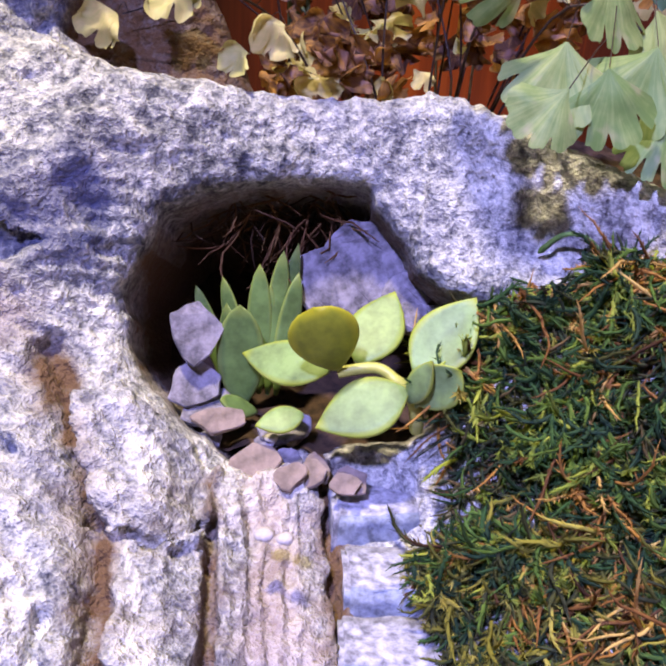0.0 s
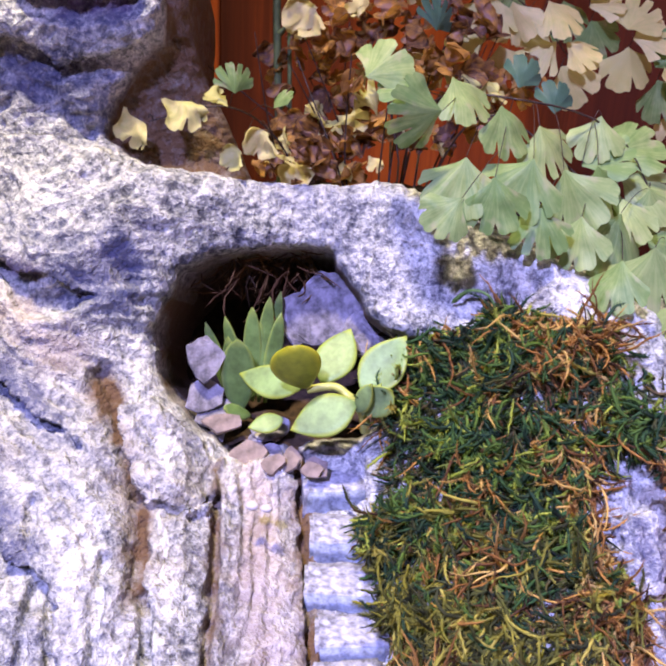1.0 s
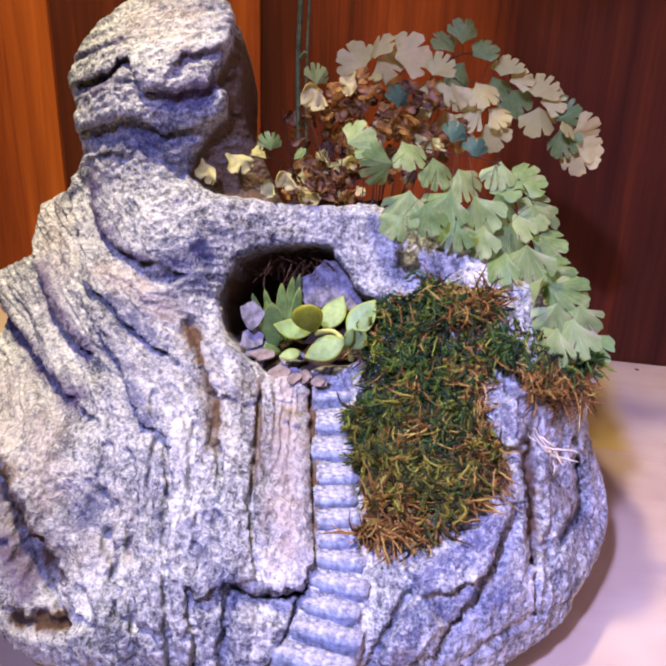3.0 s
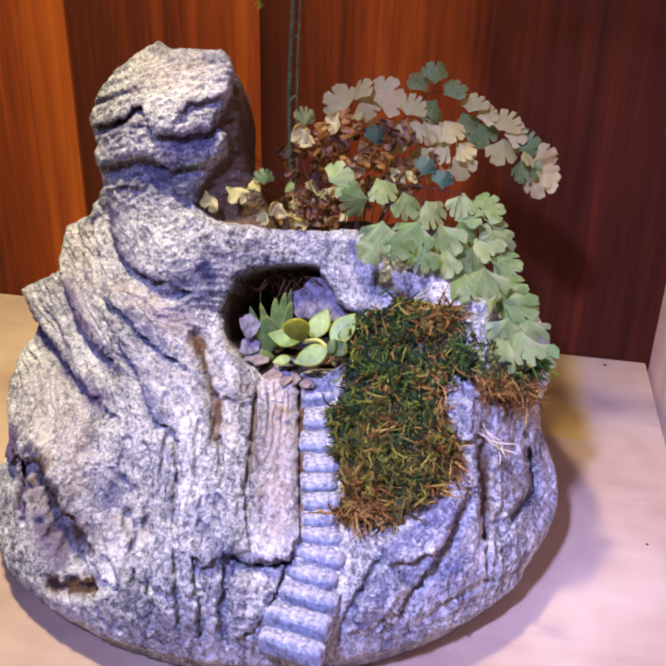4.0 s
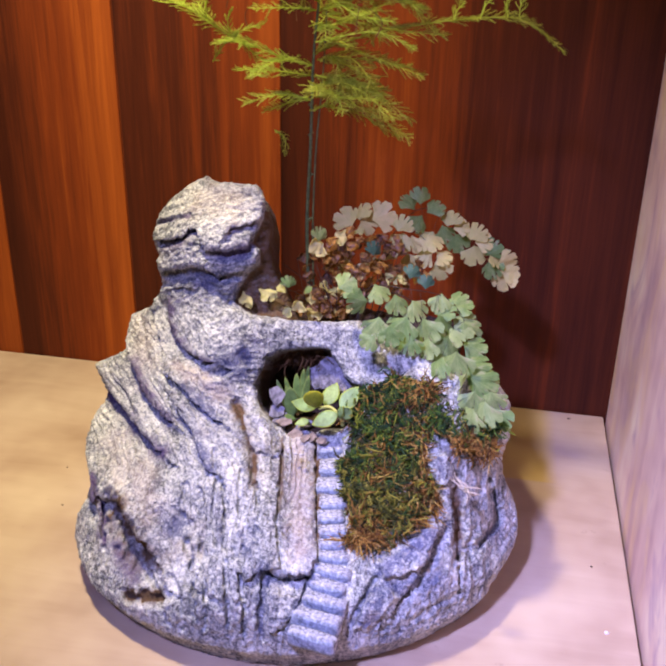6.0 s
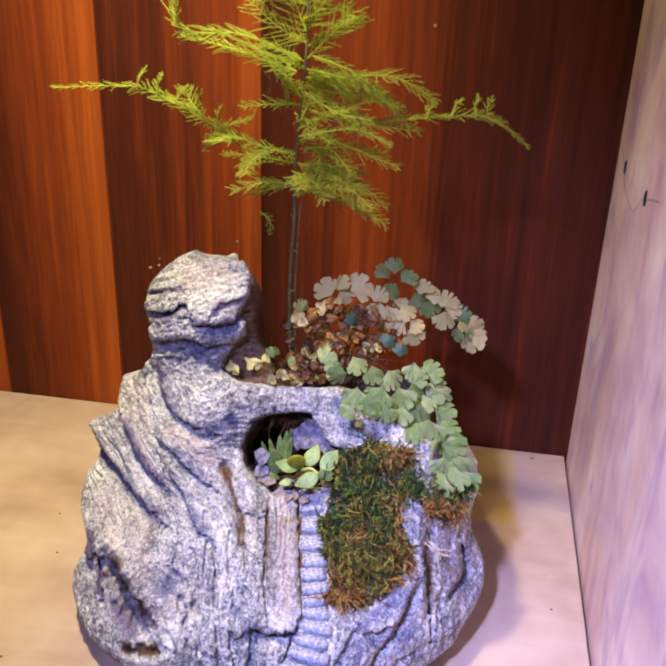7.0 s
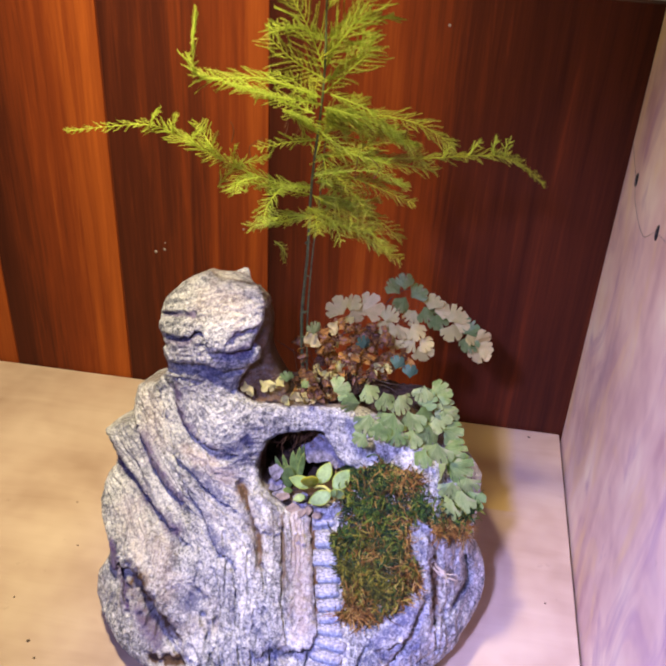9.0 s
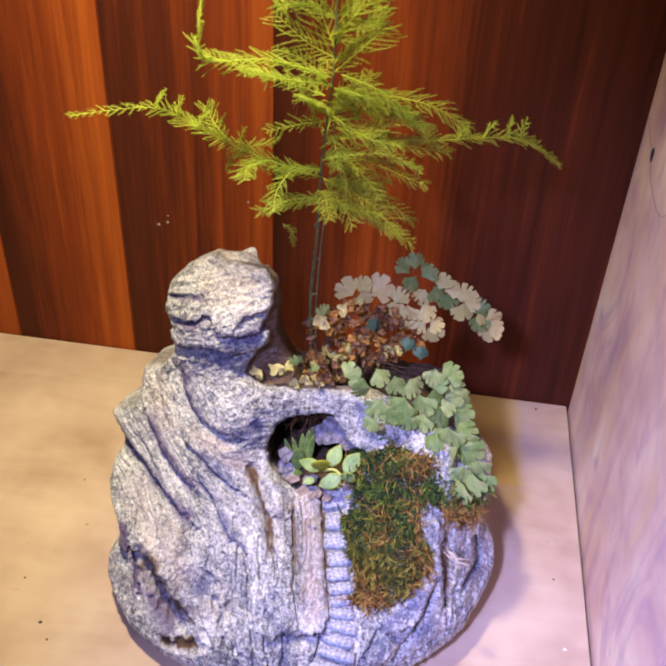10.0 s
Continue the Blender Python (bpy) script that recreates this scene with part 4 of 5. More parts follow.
for i, (c, s, n, spin) in enumerate((
        ((-0.047, 0.012, 0.131), (0.013, 0.017), (0.3, -1, 0.5), 10), ((-0.048, 0.010, 0.119), (0.013, 0.013), (0.3, -0.8, 0.8), 50),
        ((-0.043, 0.008, 0.1135), (0.017, 0.013), (0.1, -0.4, 1), 20), ((-0.050, 0.020, 0.112), (0.012, 0.012), (0.3, -0.3, 1), 70),
        ((-0.025, 0.004, 0.1125), (0.014, 0.010), (0.0, -0.3, 1), 35))):
    flake(c, s, n, spin, FLAKE, GREY, i + 1)
for i, (c, s, n, spin) in enumerate((((-0.039, 0.000, 0.1155), (0.013, 0.008), (0.1, -0.5, 1), 5), ((-0.030, -0.008, 0.110), (0.015, 0.010), (0.05, -0.4, 1), 15), ((-0.021, -0.010, 0.1095), (0.010, 0.007), (0, -0.4, 1), 60), ((-0.016, -0.004, 0.1085), (0.009, 0.006), (0.1, -0.4, 1), 110))):
    flake(c, s, n, spin, FLAKE_BROWN, "brownish slate flake at the mouth of the cave", i + 21, 0.0016)
for i, (c, s, n, spin) in enumerate((
        ((-0.013, 0.038, 0.1405), (0.034, 0.027), (0.12, -1, 0.55), 20), ((-0.001, 0.034, 0.136), (0.020, 0.012), (0.25, -0.9, 0.7), 40),
        ((0.003, 0.031, 0.1325), (0.016, 0.009), (0.2, -0.8, 0.9), 0))):
    flake(c, s, n, spin, FLAKE, "large chipped slate piece leaning at the back of the cave", i + 41, 0.005)

# broken shards on the sill of the cave
SHARD_RNG = random.Random(17)
for i in range(16):
    x, y = SHARD_RNG.uniform(-0.043, -0.006), SHARD_RNG.uniform(-0.013, 0.006)
    z = 0.1085 + 0.10 * max(0.0, y + 0.006) + SHARD_RNG.uniform(0, 0.002)
    w = SHARD_RNG.uniform(0.004, 0.009)
    flake((x, y, z), (w, w * SHARD_RNG.uniform(0.5, 0.9)), (SHARD_RNG.uniform(-0.4, 0.4), SHARD_RNG.uniform(-0.9, -0.1), 1), SHARD_RNG.uniform(0, 180), FLAKE if i % 3 else FLAKE_BROWN, "small broken slate shard on the sill of the cave", i + 61, 0.0012)

# small white pebbles on the ledge below the cave
for x, y, z, r in ((-0.0215, -0.0355, 0.1125, 0.0017), (-0.0175, -0.0355, 0.1122, 0.0015), (-0.027, 0.000, 0.1125, 0.0014)):
    bm = bmesh.new()
    bmesh.ops.create_icosphere(bm, subdivisions=2, radius=r)
    for v in bm.verts:
        v.co = Vector((v.co.x * 1.2, v.co.y, v.co.z * 0.75)) + noise.noise_vector(v.co * 700) * 0.0003
    ob = tagged(mesh_object("pebble", bm, PEBBLE), "tiny white pebble on the rock planter", "pebble", "pebbles")
    ob.location = (x, y, z)

# ---- succulents ----


def make_succulent(name, body, margin, rough=0.5):
    m = Mat(name, rough)
    sep = m.node("ShaderNodeSeparateXYZ")
    m.link(m.coords("UV"), sep.inputs[0])
    rim = m.math("MULTIPLY", m.grey(sep.outputs[0], 0.72, 1.0), 0.8)
    tip = m.grey(sep.outputs[1], 0.86, 1.0)
    blot = m.noise(m.coords("Object"), 150, 4.0, 0.65)
    c = m.mix(m.grey(blot, 0.34, 0.66), tuple(v * 0.75 for v in body), tuple(v * 1.5 for v in body))
    c = m.mix(m.math("MAXIMUM", rim, tip), c, margin)
    m.colour(c)
    m.b.inputs["Specular IOR Level"].default_value = 0.28
    m.b.inputs["Subsurface Weight"].default_value = 0.15
    m.b.inputs["Subsurface Radius"].default_value = (0.002, 0.003, 0.001)
    m.bump(blot, 0.15, 0.0004)
    return m.m


PALE = make_succulent("pale_succulent", (0.19, 0.28, 0.10), (0.36, 0.41, 0.035), 0.46)
OLIVE = make_succulent("olive_succulent", (0.17, 0.19, 0.015), (0.42, 0.40, 0.02))
GLAUCOUS = make_succulent("glaucous_succulent", (0.11, 0.18, 0.055), (0.26, 0.33, 0.08), 0.4)
MOSS_SHOOT = make_plain("green_moss_shoot", (0.07, 0.14, 0.03), 0.6, 0.5, 300.0)
STALK = make_plain("yellow_green_stalk", (0.44, 0.45, 0.10), 0.4, 0.2, 200.0)


def fleshy_leaf(base, tip, width, thick, face, material, parent, cup=0.15, blunt=1.05):
    """A thick leaf from base to tip whose broad side looks along face."""
    base, tip = Vector(base) / 1000, Vector(tip) / 1000
    y = (tip - base)
    length = y.length
    y.normalize()
    z = Vector(face)
    z = (z - y * z.dot(y)).normalized()
    x = y.cross(z)
    w, t = width / 1000, thick / 1000
    rows, sides = 13, 16
    verts, faces, uvs = [], [], []
    for i in range(rows + 1):
        s = i / rows
        half = w / 2 * (s + 0.01) ** 0.8 * (1.0 - s) ** blunt / (0.47 ** 0.8 * 0.53 ** blunt)
        half = max(half, w * 0.09 * (1 - s))
        th = t / 2 * (0.35 + 0.65 * math.sin(math.pi * s ** 0.7)) * (1 if s < 0.98 else 0.3)
        rise = cup * length * (s - 0.45) ** 2
        for k in range(sides):
            a = 2 * math.pi * k / sides
            across = math.cos(a)
            bowl = cup * half * across * across
            verts.append(base + y * (s * length) + x * (across * half) + z * (math.sin(a) * th + rise + bowl))
            uvs.append((abs(across), s))
    for i in range(rows):
        for k in range(sides):
            a, b = i * sides + k, i * sides + (k + 1) % sides
            faces.append((a, b, b + sides, a + sides))
    faces.append(tuple(range(sides))[::-1])
    faces.append(tuple(range(rows * sides, (rows + 1) * sides)))
    ob = from_arrays("leaf", verts, faces, material, parent)
    lay = ob.data.uv_layers.new(name="UVMap").data
    for poly in ob.data.polygons:
        for li in poly.loop_indices:
            lay[li].uv = uvs[ob.data.loops[li].vertex_index]
    return ob


succulent = tagged(new("succulent"), "pale green succulent with yellow-edged fleshy leaves on a bent stalk", "succulent")
vf = tube(bend([(0.005, 0.003, 0.117), (0.004, 0.000, 0.125), (0.000, -0.001, 0.130), (-0.005, 0.001, 0.132), (-0.013, 0.001, 0.130)], 16), [0.0016] * 9 + [0.0013] * 8, 8)
from_arrays("stalk", vf[0], vf[1], STALK, succulent)
CAMWARD = (0.1, -0.8, 0.6)
fleshy_leaf((-13, -1, 131), (-18, -8, 147), 14.5, 3.0, (0.1, -1.0, 0.15), OLIVE, succulent, -0.25, 0.65)
fleshy_leaf((-15, 3, 129), (-36, 11, 127), 11.0, 3.0, (0.0, -0.8, 0.8), PALE, succulent)
fleshy_leaf((-9, 6, 130), (-3, 21, 142), 13.0, 3.0, (-0.2, -0.9, 0.7), PALE, succulent)
fleshy_leaf((4, 1, 131), (15, 11, 146), 13.5, 3.0, (-0.2, -0.9, 0.6), PALE, succulent, 0.3)
fleshy_leaf((2, -3, 129), (-16, -9, 121), 13.0, 3.2, (0.1, -0.7, 0.9), PALE, succulent)
fleshy_leaf((4, -2, 127), (13, -5, 137), 10.5, 2.6, (0.1, -0.95, 0.3), PALE, succulent, 0.35, 0.75)
fleshy_leaf((3, -3, 127), (7, -7, 139), 6.0, 2.4, (-0.5, -0.8, 0.2), PALE, succulent)
fleshy_leaf((4, -3, 126), (9, -4, 138), 4.0, 2.0, (0.5, -0.8, 0.2), PALE, succulent)
fleshy_leaf((-20, 0, 119), (-30, -4, 117), 7.0, 2.4, (0.1, -0.5, 1), PALE, succulent)

rosette = tagged(new("rosette_succulent"), "small blue-green succulent with narrow upright leaves in the cave", "succulent")
for b, t, w, f in (((-37, 14, 112), (-38, 15, 138), 11, CAMWARD), ((-36, 18, 113), (-44, 24, 141), 5, (-0.3, -1, 0.4)), ((-40, 18, 112), (-51, 24, 138), 4.5, (0.3, -1, 0.4)),
                   ((-34, 20, 113), (-36, 27, 144), 6, CAMWARD), ((-32, 20, 113), (-31, 30, 147), 5.5, (0.3, -1, 0.4)), ((-30, 20, 113), (-27, 29, 142), 5.5, (0.4, -1, 0.4)),
                   ((-31, 22, 114), (-28, 33, 148), 4.5, (0.3, -1, 0.4)), ((-40, 16, 112), (-42, 20, 136), 5.5, (-0.3, -1, 0.4)), ((-33, 12, 112), (-40, 4, 118), 6, (0, -0.6, 1)), ((-36, 20, 113), (-33, 27, 139), 5, CAMWARD)):
    fleshy_leaf(b, t, w, 2.2, f, GLAUCOUS, rosette, 0.1, 0.7)

# ---- loose shoots that stand out of the moss ----
for line in ([(42, 11, 152), (38, 14, 160), (32, 16, 161), (27, 17, 156)], [(38, 10, 146), (37, 6, 140), (33, 2, 131)], [(46, 8, 150), (52, 2, 146), (49, -3, 139), (44, -3, 142), (45, 2, 147)]):
    pts = bend([Vector(p) / 1000 for p in line], 16)
    vf = tube(pts, [0.0004 + 0.0004 * (i / 16) ** 2 if i < 16 else 0.0002 for i in range(17)], 6)
    tagged(from_arrays("moss_shoot", vf[0], vf[1], MOSS_SHOOT), "thin green moss shoot curling over the bare rock", "moss", "moss shoots")

# ---- maidenhair fern ----


def fan_mesh(seed, curl):
    """A fan-shaped leaf, one unit long, with deep lobes and a toothed outer edge; its UVs are angle and radius."""
    rng = random.Random(seed)
    half = radians(rng.uniform(54, 72))
    lobes = rng.choice((4, 4, 5, 6))
    cuts = sorted(((k + rng.uniform(-0.22, 0.22)) / lobes, rng.uniform(0.14, 0.38)) for k in range(1, lobes))
    cols, rows = 60, 6
    verts, faces, uvs = [], [], []
    for i in range(cols + 1):
        f = i / cols
        a = (f * 2 - 1) * half
        q = f * lobes
        notch = max([0.0] + [deep * max(0.0, 1 - abs(f - c) / 0.028) for c, deep in cuts])
        round_off = max([0.0] + [0.07 * max(0.0, 1 - abs(f - c) / 0.13) ** 2 for c, deep in cuts])
        teeth = 0.045 * abs(math.sin(f * 2.0 * math.pi * lobes + seed)) - 0.03
        edge = (1.0 - 0.30 * abs(2 * f - 1) ** 3.5) * (1 - notch) - round_off + teeth
        for j in range(rows + 1):
            r = edge * (0.02 + 0.98 * j / rows)
            lift = curl * r * r + 0.06 * r * r * math.sin(a * 4 + seed) - 0.14 * a * a * r + 0.012 * r * r * math.sin(q * 2 * math.pi + seed)
            lift += 0.07 * noise.noise(Vector((math.sin(a) * r * 3.0 + seed * 7.0, math.cos(a) * r * 3.0, 0.5)))
            w = a * (0.70 + 0.50 * j / rows - 0.20 * (j / rows) ** 2)
            verts.append((math.sin(w) * r, math.cos(w) * r, lift))
            uvs.append((f, r))
    w = rows + 1
    for i in range(cols):
        for j in range(rows):
            faces.append((i * w + j, (i + 1) * w + j, (i + 1) * w + j + 1, i * w + j + 1))
    me = bpy.data.meshes.new("leaf")
    me.from_pydata(verts, [], faces)
    me.polygons.foreach_set("use_smooth", [True] * len(faces))
    lay = me.uv_layers.new(name="UVMap").data
    for n, loop in enumerate(me.loops):
        lay[n].uv = uvs[loop.vertex_index]
    return me


def crumpled(me, seed, amount):
    c = me.copy()
    for v in c.vertices:
        p = v.co.copy()
        bend_x = p.x * amount * 1.6
        v.co = Vector((math.sin(bend_x) / (amount * 1.6), p.y * (1 - 0.15 * amount), p.z + (1 - math.cos(bend_x)) * 0.6)) + noise.noise_vector(p * 2.6 + Vector((seed, 0, 0))) * 0.22 * amount
    return c


FANS = [fan_mesh(s, -0.12) for s in range(6)]
CRUMPLED = [crumpled(FANS[s % 6], s, 0.9 + 0.12 * s) for s in range(8)]
fern = tagged(new("maidenhair_fern"), "maidenhair fern, green fan leaves in front and withered ones behind", "fern")
LEAF_RNG = random.Random(5)


def with_material(pool, material):
    out = []
    for me in pool:
        c = me.copy()
        c.materials.clear()
        c.materials.append(material)
        out.append(c)
    return out


SETS = {"green": with_material(FANS, GREEN_LEAF), "aged": with_material(FANS, AGED_LEAF), "blue": with_material(FANS[:2], BLUE_LEAF), "dead": with_material(CRUMPLED, DEAD_LEAF), "limp": with_material(CRUMPLED[:3], AGED_LEAF)}


SKIN_DEEP = SKIN @ np.array(AHEAD)


def clear_of_rock(c, gap=0.004):
    """Bring a leaf that hangs over the rock out to its surface."""
    u, v = 1000 * c.dot(RIGHT), 1000 * c.dot(UPWARD)
    near = (np.abs(SKIN_U - u) < 5) & (np.abs(SKIN_V - v) < 5) & (SKIN_FACING > 0)
    over = c.dot(AHEAD) - float(SKIN_DEEP[near].min()) + gap if near.any() else 0.0
    return c - AHEAD * max(0.0, min(over, 0.03))


def place_leaf(centre, size, angle, pool, tilt=0.35):
    a = radians(angle)
    way = RIGHT * math.cos(a) + UPWARD * math.sin(a) + Vector([LEAF_RNG.gauss(0, 0.12) for _ in range(3)])
    way.normalize()
    face = -AHEAD + Vector((0, 0, 0.35)) + Vector([LEAF_RNG.gauss(0, tilt) for _ in range(3)])
    face = (face - way * face.dot(way)).normalized()
    side = way.cross(face)
    base = Vector(centre) / 1000 - way * (size * 0.00055)
    ob = new("leaf", LEAF_RNG.choice(SETS[pool]))
    ob.parent = fern
    m = Matrix((side, way, face)).transposed().to_4x4()
    ob.matrix_basis = Matrix.Translation(base) @ m @ Matrix.Diagonal((size / 1000 * 1.02, size / 1000 * 1.08, size / 1000, 1))
    return base


def wire(points, r0, r1, parent, n=18, material=None, name="stem"):
    pts = bend([Vector(p) / 1000 for p in points], n)
    vf = tube(pts, [r0 + (r1 - r0) * i / n for i in range(n + 1)], 5)
    from_arrays(name, vf[0], vf[1], material or STEM_BLACK, parent)
    return pts


def frond(rachis, leaves, pool):
    line = wire([rachis[0]] + [(x, y + 8, z) for x, y, z in rachis[1:]], 0.00045, 0.0002, fern, 28)
    for x, y, z, size, angle in leaves:
        kind = pool if isinstance(pool, str) else LEAF_RNG.choice(pool)
        base = place_leaf(clear_of_rock(Vector((x, y, z)) / 1000) * 1000 if pool == "green" else (x, y, z), size, angle, kind, 0.5)
        near = min(line, key=lambda p: (p - base).length)
        vf = tube(bend([near, (near + base) / 2 + Vector((0, 0, 0.002)), base], 5), [0.00013] * 6, 4)
        from_arrays("petiole", vf[0], vf[1], STEM_BLACK, fern)


CASCADE = [(11, 12, 211, 15, 200), (25, 28, 214, 15, 300), (38, 31, 205, 15, 290), (52, 38, 199, 16, 290), (66, 52, 201, 14, 260), (70, 52, 197, 16, 30), (81, 63, 198, 18, 20), (25, 14, 192, 17, 265), (42, 21, 191, 18, 250), (36, 12, 188, 15, 280), (60, 32, 186, 19, 285), (71, 42, 186, 18, 300), (86, 54, 185, 20, 330), (89, 51, 178, 18, 300), (74, 32, 173, 20, 270), (95, 47, 169, 18, 340), (82, 28, 162, 20, 260), (99, 40, 159, 19, 350)]
CASCADE_LOW = [(88, 23, 152, 19, 250), (102, 31, 147, 21, 330), (109, 27, 136, 16, 290), (101, 16, 131, 19, 265), (114, 20, 126, 19, 300), (92, 10, 130, 17, 250), (94, 17, 140, 15, 270), (70, 19, 164, 15, 250), (78, 41, 179, 15, 270), (61, 23, 176, 15, 260), (97, 33, 153, 15, 300), (108, 37, 147, 14, 350), (49, 17, 180, 14, 260), (22, 0, 188, 12, 230), (6, 15, 218, 11, 180), (2, 18, 224, 13, 60)]
CROWN = [(31, 133, 253, 15, 110), (40, 133, 259, 14, 80), (52, 133, 250, 15, 45), (65, 133, 242, 15, 60), (62, 133, 228, 15, 300), (48, 133, 223, 14, 250), (39, 133, 235, 15, 250), (74, 133, 222, 15, 300), (85, 133, 233, 17, 50), (87, 133, 212, 16, 280), (100, 133, 220, 15, 50), (101, 133, 201, 16, 280), (113, 133, 209, 16, 30), (112, 133, 193, 17, 290), (116, 133, 201, 15, 340), (74, 133, 236, 13, 20), (93, 133, 225, 14, 20), (104, 133, 211, 15, 310)]
MIDDLE = [(-14, 98, 247, 16, 130), (-2, 98, 253, 14, 85), (16, 98, 251, 18, 30), (4, 98, 242, 14, 330), (-4, 98, 238, 11, 200), (30, 98, 246, 14, 60), (30, 98, 230, 15, 250), (40, 98, 229, 14, 280), (55, 98, 232, 15, 300), (64, 98, 221, 13, 330), (63, 98, 210, 15, 320), (48, 98, 220, 14, 200), (23, 98, 221, 13, 120), (37, 98, 216, 11, 300)]
SPRIG = [(-77, 35, 194, 15, 215), (-59, 35, 201, 16, 270), (-49, 35, 208, 12, 10), (-44, 35, 214, 11, 85), (-36, 35, 193, 12, 250), (-45, 35, 188, 10, 230), (-30, 35, 209, 9, 60)]
LONE = [(-28, 70, 241, 11, 90), (-30, 70, 227, 13, 230), (-7, 70, 207, 13, 120), (14, 70, 233, 11, 85), (29, 70, 210, 11, 270), (54, 70, 210, 11, 90), (43, 70, 217, 11, 60), (-32, 70, 185, 10, 240), (-18, 70, 195, 11, 200), (4, 70, 214, 11, 160)]
frond([(5, 72, 165), (12, 50, 205), (40, 38, 212), (75, 50, 200), (97, 42, 162), (104, 32, 145)], CASCADE, "green")
frond([(12, 75, 165), (30, 45, 205), (62, 38, 190), (85, 34, 165), (100, 30, 142)], CASCADE_LOW, "green")
frond([(10, 80, 165), (15, 115, 215), (40, 135, 245), (80, 136, 232), (115, 135, 203)], CROWN, ("aged", "aged", "green"))
frond([(2, 78, 165), (0, 95, 210), (12, 100, 240), (40, 100, 236), (66, 98, 212)], MIDDLE, "aged")
frond([(-22, 60, 165), (-34, 45, 192), (-50, 38, 203), (-74, 35, 197)], [(x, y, z, size * 0.8, a) for x, y, z, size, a in SPRIG], ("limp", "green", "limp"))
for k, (x, y, z, size, angle) in enumerate(LONE):
    place_leaf((x, y, z), size, angle, "blue" if k in (3, 5, 6) else LEAF_RNG.choice(("limp", "green")), 0.5)
for k in range(170):
    low = k % 4 == 0
    c, r = ((-24, 62, 186), (24, 18, 15)) if low else ((4, 84, 212), (50, 24, 27))
    while True:
        q = Vector([LEAF_RNG.uniform(-1, 1) for _ in range(3)])
        if q.length < 1:
            break
    place_leaf([a + b * e for a, b, e in zip(c, r, q)], LEAF_RNG.uniform(6, 12), LEAF_RNG.uniform(150, 390), "dead" if LEAF_RNG.random() < 0.85 else "limp", 0.8)
for k in range(16):
    x, y = LEAF_RNG.uniform(-40, 25), LEAF_RNG.uniform(58, 95)
    wire([(x * 0.6, y, 163), (x, y + LEAF_RNG.uniform(-8, 8), 185), (x * 1.5 + LEAF_RNG.uniform(-12, 12), y + LEAF_RNG.uniform(-15, 15), LEAF_RNG.uniform(200, 230))], 0.0005, 0.0002, fern, 8)

# ---- asparagus fern ----
asparagus = tagged(new("asparagus_fern"), "tall asparagus fern with flat feathery yellow-green sprays", "fern")
wire([(-37, 80, 150), (-42, 86, 235), (-39, 79, 285), (-37, 75, 310), (-36, 78, 369), (-31, 84, 439), (-32, 90, 500), (-30, 92, 545)], 0.0016, 0.0006, asparagus, 40, STEM_GREEN)
wire([(-33, 78, 150), (-37, 84, 230), (-34, 78, 300), (-30, 80, 350), (-28, 83, 400)], 0.0009, 0.0004, asparagus, 24, STEM_GREEN)
for z in (196, 222, 247, 281, 312, 334):
    wire([(-40, 82, z), (-37, 80, z + 3), (-36, 79, z + 2)], 0.0012, 0.0002, asparagus, 5, STEM_GREEN, "thorn")
NEEDLE_RNG = random.Random(77)


def spray(rachis, reach, material, dense=1.0, flat=(0.0, -0.35, 1.0)):
    """A flat feathery frond: a rachis, branchlets on both sides, needles on the branchlets."""
    rng = NEEDLE_RNG
    pts = [Vector(p) / 1000 for p in rachis]
    length = sum((b - a).length for a, b in zip(pts, pts[1:]))
    n = max(10, int(length / 0.0016 * dense))
    line = bend(pts, n)
    bag = Bag()
    bag.add(tube(line, [0.0006 - 0.0004 * i / n for i in range(n + 1)], 4))
    up = Vector(flat).normalized()

    def needle(p, d, size):
        d = d.normalized()
        s = d.orthogonal().normalized() * 0.00015
        o = d.cross(s)
        bag.add(([p + s, p - s * 0.5 + o * 0.87, p - s * 0.5 - o * 0.87, p + d * size], [(0, 1, 3), (1, 2, 3), (2, 0, 3)]))

    for i in range(1, n):
        f = i / n
        d = (line[min(i + 1, n)] - line[i - 1]).normalized()
        side = d.cross(up).normalized() * (1 if i % 2 else -1)
        size = reach / 1000 * (0.25 + 0.75 * math.sin(math.pi * min(1, f * 0.85 + 0.12)) ** 0.8) * rng.uniform(0.6, 1.15)
        way = (d * 0.75 + side * rng.uniform(0.55, 1.0) + up * rng.uniform(-0.22, 0.30)).normalized()
        p = line[i].copy()
        steps = max(3, int(size / 0.0010))
        tips = [p]
        for k in range(steps):
            way = (way + d * 0.03 + Vector((0, 0, -0.012)) + Vector([rng.gauss(0, 0.06) for _ in range(3)])).normalized()
            p = p + way * (size / steps)
            tips.append(p)
            cross = way.cross(up).normalized()
            fade = 1 - 0.55 * k / steps
            for sgn in (-1, 1):
                needle(p, way * 0.75 + cross * sgn * rng.uniform(0.5, 1.0) + up * rng.uniform(-0.3, 0.5), 0.0031 * fade * rng.uniform(0.7, 1.2))
            if k % 2:
                needle(p, way * 0.6 + up * rng.uniform(0.3, 1.0), 0.0036 * fade)
        bag.add(tube(tips[::2] + [tips[-1]], [0.0002] * (len(tips[::2]) + 1), 3))
    return bag.build("frond", material, asparagus)


